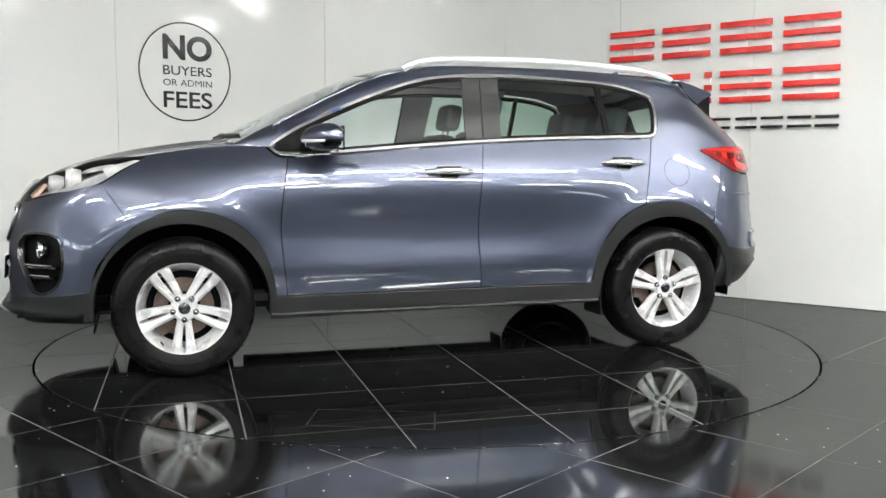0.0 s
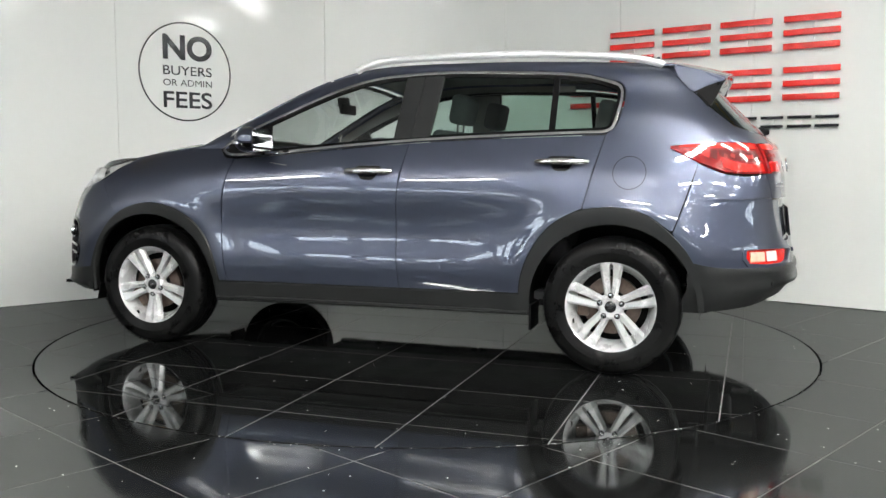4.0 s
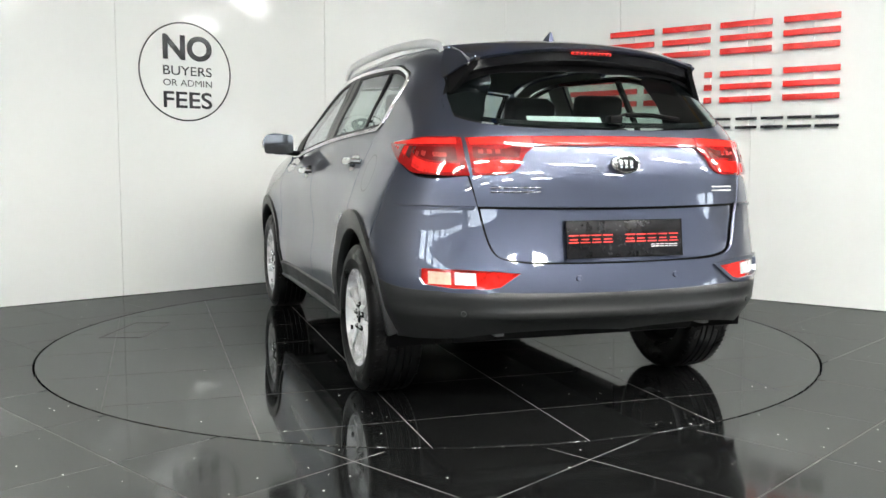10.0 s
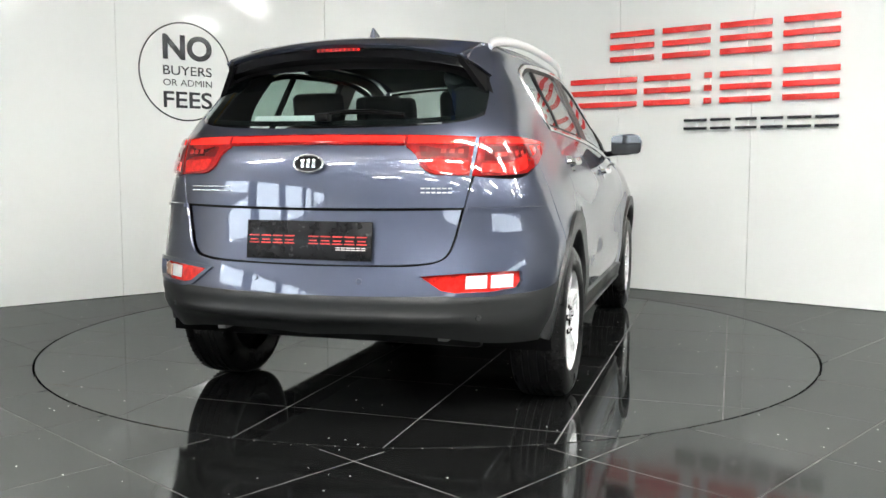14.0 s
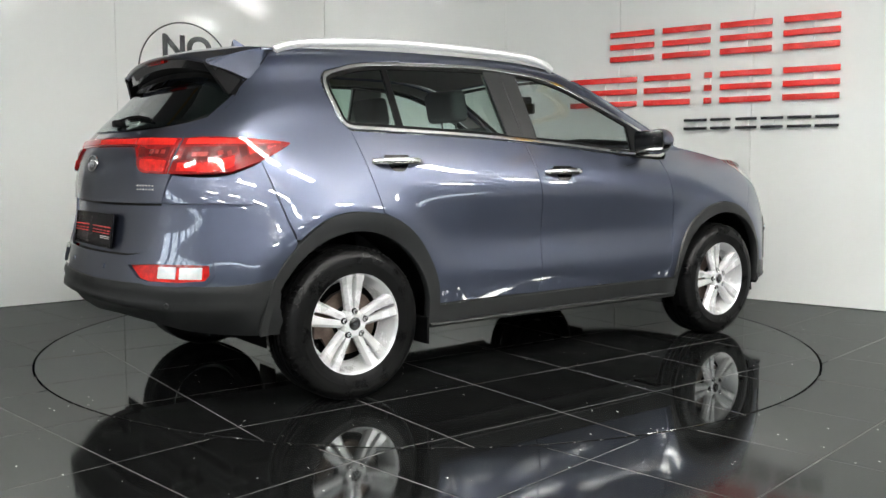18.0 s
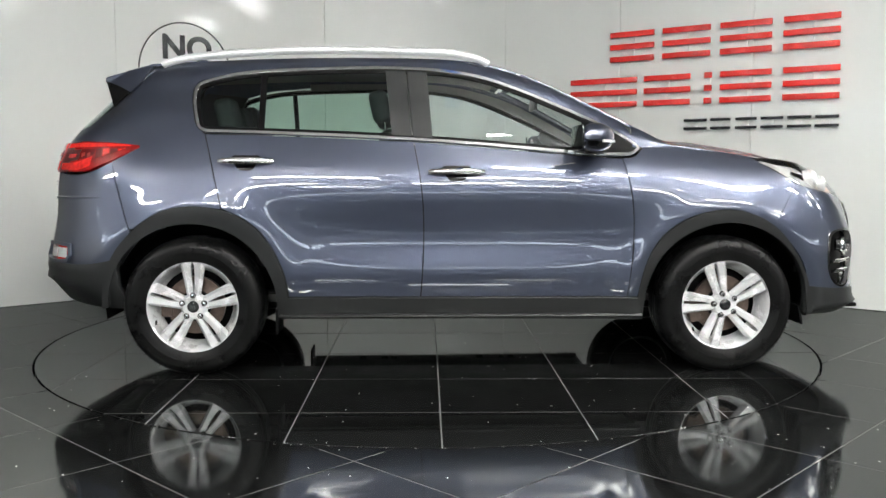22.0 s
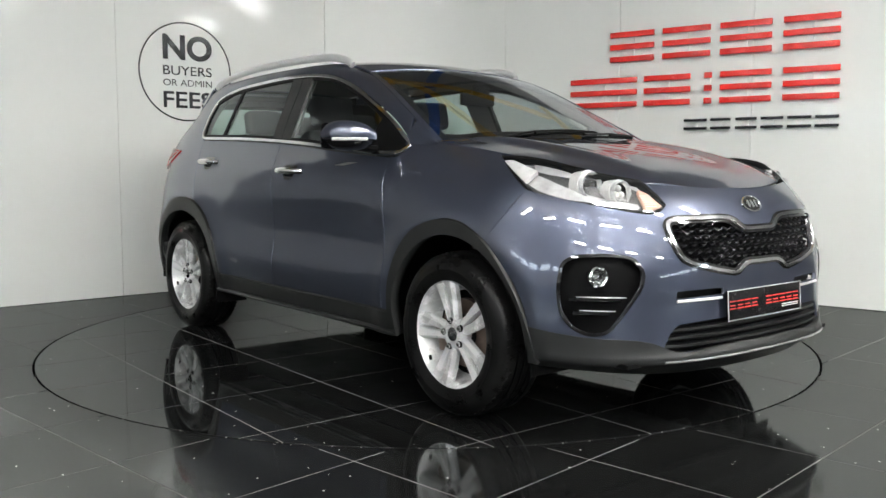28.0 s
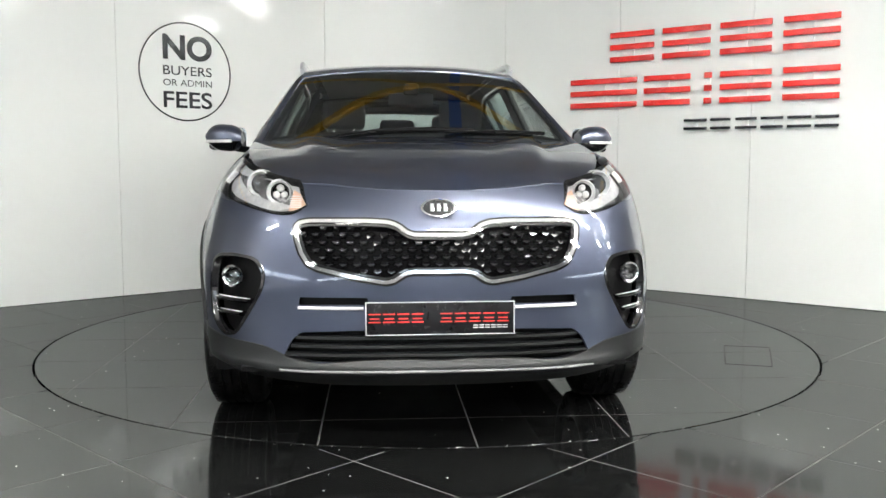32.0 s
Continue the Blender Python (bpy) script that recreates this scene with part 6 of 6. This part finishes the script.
wiper([on_top(1.14, -0.45), on_top(1.105, -0.2), on_top(1.09, 0.05), on_top(1.085, 0.26)], car)
wiper([on_top(1.13, 0.12), on_top(1.085, 0.36), on_top(1.06, 0.5), on_top(1.03, 0.61)], car)


def on_back(y, z, d=0.016):
    h, n = M_BODY.cast((-4.3, y, z), (1, 0, 0), Vector((-1, 0, 0)))
    return tuple(h + n * d)


wiper([on_back(-0.02, 1.232, 0.02), on_back(-0.08, 1.25), on_back(-0.2, 1.252), on_back(-0.34, 1.237)], car, "rear_wiper")
part("wiper_pivot", box((0.05, 0.06, 0.035), Matrix.Translation(on_back(-0.01, 1.228, 0.01)), 0.012), BLACK, car)
bm = prism([(0.11, 0), (0.06, 0.024), (0.0, 0.062), (-0.03, 0.078), (-0.038, 0.076), (-0.045, 0.03), (-0.05, 0)], 0.03, Matrix.Translation((-1.44, -0.015, 1.592)))
for v in bm.verts:
    k = (v.co.z - 1.592) / 0.078
    v.co.y *= 1.5 - 1.32 * max(0, min(1, k))
part("fin_aerial", bm, PAINT, car, "shark-fin roof aerial")
for y in (-0.66, -0.22, 0.22, 0.66):
    z = 0.468 if abs(y) > 0.5 else 0.605
    h, n = M_BODY.cast((-4.3, y, z), (1, 0, 0), Vector((-1, 0, 0)))
    part("parking_sensor", lathe([(0.0005, 0.003), (0.010, 0.003), (0.012, 0.0), (0.012, -0.004), (0.0005, -0.004)], 20, m=Matrix.Translation(h + n * 0.004) @ n.to_track_quat("Y", "Z").to_matrix().to_4x4()), CLAD if abs(y) > 0.5 else PAINT, car, "round parking sensor")

# ---- wheels ----
def rim_mesh():
    bm = lathe([(0.180, -0.10), (0.215, -0.10), (0.222, -0.02), (0.236, -0.004), (0.236, 0.0), (0.229, 0.003), (0.221, -0.003), (0.214, -0.018), (0.200, -0.055), (0.185, -0.095)], 80)
    return bm


def spoke_mesh(k):
    bm = bmesh.new()
    for a0 in (radians(90 + 72 * k),):
        for s in (-1, 1):
            rows = []
            for i in range(12):
                w = i / 11
                r = 0.045 + 0.176 * w
                cl = s * (0.0165 + 0.0185 * w ** 1.1)
                slot = (0.0016 + 0.0034 * w) * max(0.0, math.sin(min(1, max(0, (w - 0.22) / 0.72)) * math.pi)) ** 0.6 if 0.22 < w < 0.94 else 0.0
                half = 0.0155 + 0.0105 * w
                lo, hi = cl - half, cl + half
                if s > 0:
                    lo = max(lo, slot * 2.3)
                else:
                    hi = min(hi, -slot * 2.3)
                if s > 0 and slot == 0.0:
                    lo = 0.0
                if s < 0 and slot == 0.0:
                    hi = 0.0
                top = -0.016 + 0.012 * w - 0.004 * math.sin(w * math.pi)
                prof = [(lo, top - 0.035), (lo, top - 0.007), (lo + 0.004, top), (hi - 0.004, top), (hi, top - 0.007), (hi, top - 0.035)]
                if s > 0:
                    prof[2], prof[3], prof[4] = (lo + 0.003, top - 0.002), (hi - 0.013, top + 0.001), (hi, top - 0.015)
                else:
                    prof[1], prof[2], prof[3] = (lo, top - 0.015), (lo + 0.013, top + 0.001), (hi - 0.003, top - 0.002)
                rows.append([bm.verts.new((r * math.cos(a0) - t * math.sin(a0), y, r * math.sin(a0) + t * math.cos(a0))) for t, y in prof])
            for p, q in zip(rows, rows[1:]):
                for j in range(5):
                    bm.faces.new((p[j], p[j + 1], q[j + 1], q[j]))
            bm.faces.new(rows[-1])
    bmesh.ops.remove_doubles(bm, verts=bm.verts[:], dist=0.0002)
    bmesh.ops.recalc_face_normals(bm, faces=bm.faces[:])
    return bm


def tyre_mesh():
    prof = [(0.226, 0.002), (0.240, 0.008), (0.262, 0.014), (0.270, 0.0148), (0.272, 0.0156), (0.275, 0.0150), (0.290, 0.0145), (0.305, 0.0118), (0.324, 0.002), (0.332, -0.006)]
    prof += [(0.339, -0.018), (0.3435, -0.034)]
    y = -0.034
    for g in (0.030, 0.036, 0.036, 0.030):
        prof += [(0.3455, y - g + 0.009), (0.3375, y - g + 0.0085), (0.3375, y - g + 0.0005), (0.3455, y - g)]
        y -= g
    prof += [(0.3435, -0.190), (0.337, -0.206), (0.318, -0.220), (0.285, -0.225), (0.226, -0.205)]
    return lathe(prof, 96)


def nut_mesh(a):
    m = Matrix.Translation((0.0565 * math.cos(a), -0.012, 0.0565 * math.sin(a)))
    return lathe([(0.0005, 0.012), (0.0085, 0.011), (0.0115, 0.006), (0.0125, -0.006), (0.0005, -0.006)], 6, m=m)


wheel = part("wheel", rim_mesh(), RIM, car, "five twin-spoke silver alloy wheel")
part("tyre", tyre_mesh(), RUBBER, wheel, "black road tyre")
part("hub", lathe([(0.0005, -0.012), (0.052, -0.010), (0.060, -0.016), (0.066, -0.03), (0.066, -0.06), (0.0005, -0.06)], 40), RIM, wheel)
for k in range(5):
    part("spoke", spoke_mesh(k), RIM, wheel)
bm = bmesh.new()
for i in range(72):
    a = 2 * math.pi * i / 72
    for y, sk in ((-0.022, 0.25), (-0.196, -0.25)):
        add_box(bm, (0.006, 0.030, 0.0035), Matrix.Rotation(-a, 4, "Y") @ Matrix.Translation((0.3378, y, 0)) @ Matrix.Rotation(sk, 4, "X"))
tagged(part("tread_block", bm, BLACK, wheel, smooth=False), kind="stuff")
part("hub_cap", lathe([(0.0005, -0.004), (0.024, -0.005), (0.029, -0.009), (0.030, -0.014), (0.0005, -0.014)], 32), GLOSSBLACK, wheel, "black hub cap")
for x in (-0.009, 0.0, 0.009):
    part("hub_mark", box((0.0045, 0.003, 0.014), Matrix.Translation((x, -0.004, 0))), CHROME, wheel)
for k in range(5):
    a = radians(90 + 72 * k)
    # black disc in place of the shade round each nut
    part("nut_recess", lathe([(0.0005, -0.0088), (0.0138, -0.0088), (0.0148, -0.016), (0.0005, -0.016)], 20, m=Matrix.Translation((0.0565 * math.cos(a), 0, 0.0565 * math.sin(a)))), BLACK, wheel)
    part("lug_nut", nut_mesh(radians(90 + 72 * k)), CHROME, wheel, "chrome wheel nut")
part("brake_disc", lathe([(0.07, -0.085), (0.075, -0.075), (0.145, -0.075), (0.145, -0.10), (0.07, -0.10)], 48), STEEL, wheel, "rust-tinged brake disc")
# black disc added to darken the gaps between the spokes
part("dust_shield", lathe([(0.0005, -0.150), (0.200, -0.150), (0.200, -0.158), (0.0005, -0.158)], 32), BLACK, wheel)
part("brake_hub", lathe([(0.0005, -0.062), (0.078, -0.062), (0.082, -0.10), (0.0005, -0.10)], 32), BLACK, wheel)
part("caliper", box((0.06, 0.05, 0.12), Matrix.Translation((0.145, -0.09, 0.0)), 0.012), STEEL, wheel, "grey brake caliper")
part("valve", box((0.008, 0.012, 0.022), Matrix.Translation((0.185, -0.02, -0.08)), 0.002), BLACK, wheel)
spots = [(1.335, 0.905, 0, 34), (-1.335, 0.905, 0, 0), (1.335, -0.905, 180, 15), (-1.335, -0.905, 180, 0)]
wheels = [wheel] + [copy_thing(wheel, Matrix()) for _ in spots[1:]]
for w, (x, y, rz, ry) in zip(wheels, spots):
    w.matrix_basis = pose(x, y, 0.3465, 0, 0, rz) @ pose(0, 0, 0, 0, ry, 0)
for wx in (1.335, -1.335):
    part("axle", lathe([(0.0005, -0.78), (0.035, -0.78), (0.035, 0.78), (0.0005, 0.78)], 16, m=Matrix.Translation((wx, 0, 0.34))), BLACK, car)
part("silencer", box((0.22, 0.6, 0.11), Matrix.Translation((-1.82, -0.05, 0.40)), 0.045, 3), BLACK, car)
for y in (-0.5, 0.48):
    part("tow_bracket", box((0.10, 0.04, 0.02), Matrix.Translation((-1.98, y, 0.365)), 0.004), LIP, car, "bare metal underbody bracket")

# ---- cabin ----
def seat(x, y, w):
    t = part("seat", box((0.52, w, 0.16), Matrix.Translation((x, y, 0.62)) @ Matrix.Rotation(radians(-8), 4, "Y"), 0.05, 3), SEATS, car, "charcoal cloth seat")
    bm = box((0.14, w * 0.96, 0.64), Matrix.Translation((x - 0.30, y, 0.93)) @ Matrix.Rotation(radians(-16), 4, "Y"), 0.05, 3)
    part("backrest", bm, SEATS, t)
    return t


def headrest(x, y, z, w, t):
    part("headrest", box((0.10, w, 0.17), Matrix.Translation((x, y, z)) @ Matrix.Rotation(radians(-12), 4, "Y"), 0.04, 3), SEATS, t, "charcoal headrest")
    for d in (-0.06, 0.06):
        part("headrest_post", sweep([(x + 0.02, y + d, z - 0.07), (x + 0.03, y + d, z - 0.16)], circle(0.006, 6)), CHROME, t)


for y in (-0.37, 0.37):
    s = seat(0.02, y, 0.48)
    headrest(-0.42, y, 1.36, 0.27, s)
bench = seat(-0.82, 0, 1.25)
for y in (-0.38, 0, 0.38):
    headrest(-1.24, y, 1.315 - 0.03 * (y == 0), 0.25, bench)
bm = bmesh.new()
rows = []
for i in range(13):
    y = -0.70 + i / 12 * 1.40
    k = 0.03 * math.exp(-((y + 0.37) / 0.17) ** 2)
    rows.append([bm.verts.new(p) for p in ((1.08, y, 1.13), (0.86, y, 1.115 + k), (0.70, y, 1.075 + k), (0.62, y, 0.96), (0.66, y, 0.70), (1.05, y, 0.70))])
for a, b in zip(rows, rows[1:]):
    for j in range(6):
        bm.faces.new((a[j], b[j], b[(j + 1) % 6], a[(j + 1) % 6]))
bm.faces.new(rows[0])
bm.faces.new(rows[-1][::-1])
bmesh.ops.recalc_face_normals(bm, faces=bm.faces[:])
part("dashboard", bm, DASH, car, "dark plastic dashboard")
m = Matrix.Translation((0.50, -0.37, 1.02)) @ Matrix.Rotation(radians(-24), 4, "Y")
sw = part("steering_wheel", sweep([tuple(m @ Vector((0, 0.185 * math.cos(a), 0.185 * math.sin(a)))) for a in np.linspace(0, 2 * math.pi, 36, endpoint=False)], circle(0.016, 8), closed=True, up=(1, 0, 0.4)), DASH, car, "dark steering wheel")
part("wheel_boss", box((0.05, 0.15, 0.12), m, 0.03), DASH, sw)
part("wheel_spoke", box((0.02, 0.35, 0.04), m, 0.008), DASH, sw)
part("cabin_mirror", box((0.02, 0.24, 0.065), Matrix.Translation((0.47, 0.0, 1.40)), 0.01), BLACK, car, "black cabin mirror")
part("mirror_foot", box((0.06, 0.08, 0.06), Matrix.Translation((0.50, 0.0, 1.45)), 0.015), BLACK, car)
panels("door_lining", outline([(0.8, 0.40), (-0.86, 0.42)], [(-0.86, 0.42), (-0.91, 0.61), (-1.03, 0.76), (-1.25, 0.85)], [(-1.25, 0.85), (-1.25, 1.175)], [(-1.25, 1.175), (-0.24, 1.14), (0.8, 1.065)], [(0.8, 1.065), (0.8, 0.40)]), "S", M_LOW, DASH, car, off=-0.07, thick=0, step=0.08)
part("cabin_floor", box((2.9, 1.4, 0.04), Matrix.Translation((-0.4, 0, 0.36))), SEATS, car)
part("boot_floor", box((0.75, 1.2, 0.06), Matrix.Translation((-1.68, 0, 0.80)), 0.01), SEATS, car)
part("dealer_sticker", box((0.004, 0.34, 0.035), Matrix.Translation((-1.965, 0.17, 1.236)) @ Matrix.Rotation(radians(42), 4, "Y")), WHITEINK, car, "pale window sticker")

# ---- tiles of floor and stand ----
tiles(ground, 0.596, 46.5, (-2.189, -1.77), outer_keep, "tile")
tiles(turntable, 0.6, -1.2, (0.336, 0.348), inner_keep, "tile", TABLE)


# square access hatch let into the stand
hatch = [Vector((0.476, 1.69, 0.0006)), Vector((0.946, 1.50, 0.0006)), Vector((1.03, 1.72, 0.0006)), Vector((0.55, 1.93, 0.0006))]
for k in range(4):
    a, b2 = hatch[k], hatch[(k + 1) % 4]
    d2 = b2 - a
    part("hatch_edge", box((d2.length, 0.006, 0.001), Matrix.Translation((a + b2) / 2) @ Matrix.Rotation(math.atan2(d2.y, d2.x), 4, "Z")), BLACK, turntable)


# ---- the turning stand carries the car with it ----
TURN = [(0.0, 107.3), (2.0, 89.7), (6.0, 54.66), (7.0, 45.85), (9.0, 28.1), (11.0, 10.2), (13.0, -7.8), (15.0, -25.6), (17.0, -43.45), (19.0, -61.15),
        (21.0, -78.85), (23.0, -96.5), (25.0, -114.2), (26.5, -127.45), (28.0, -140.75), (30.0, -158.8), (30.5, -163.2), (31.0, -167.55), (31.5, -171.65), (31.75, -173.35), (32.0, -174.55)]
SHIFT = Vector((0.136, -0.152, 0))


def motions():
    spin, ride = [], []
    for t, a in TURN:
        m = pose(0, 0, 0, 0, 0, a + 90)
        spin.append((t, m))
        ride.append((t, m @ Matrix.Translation(SHIFT)))
    walk(turntable, spin)
    walk(car, ride)


motions()
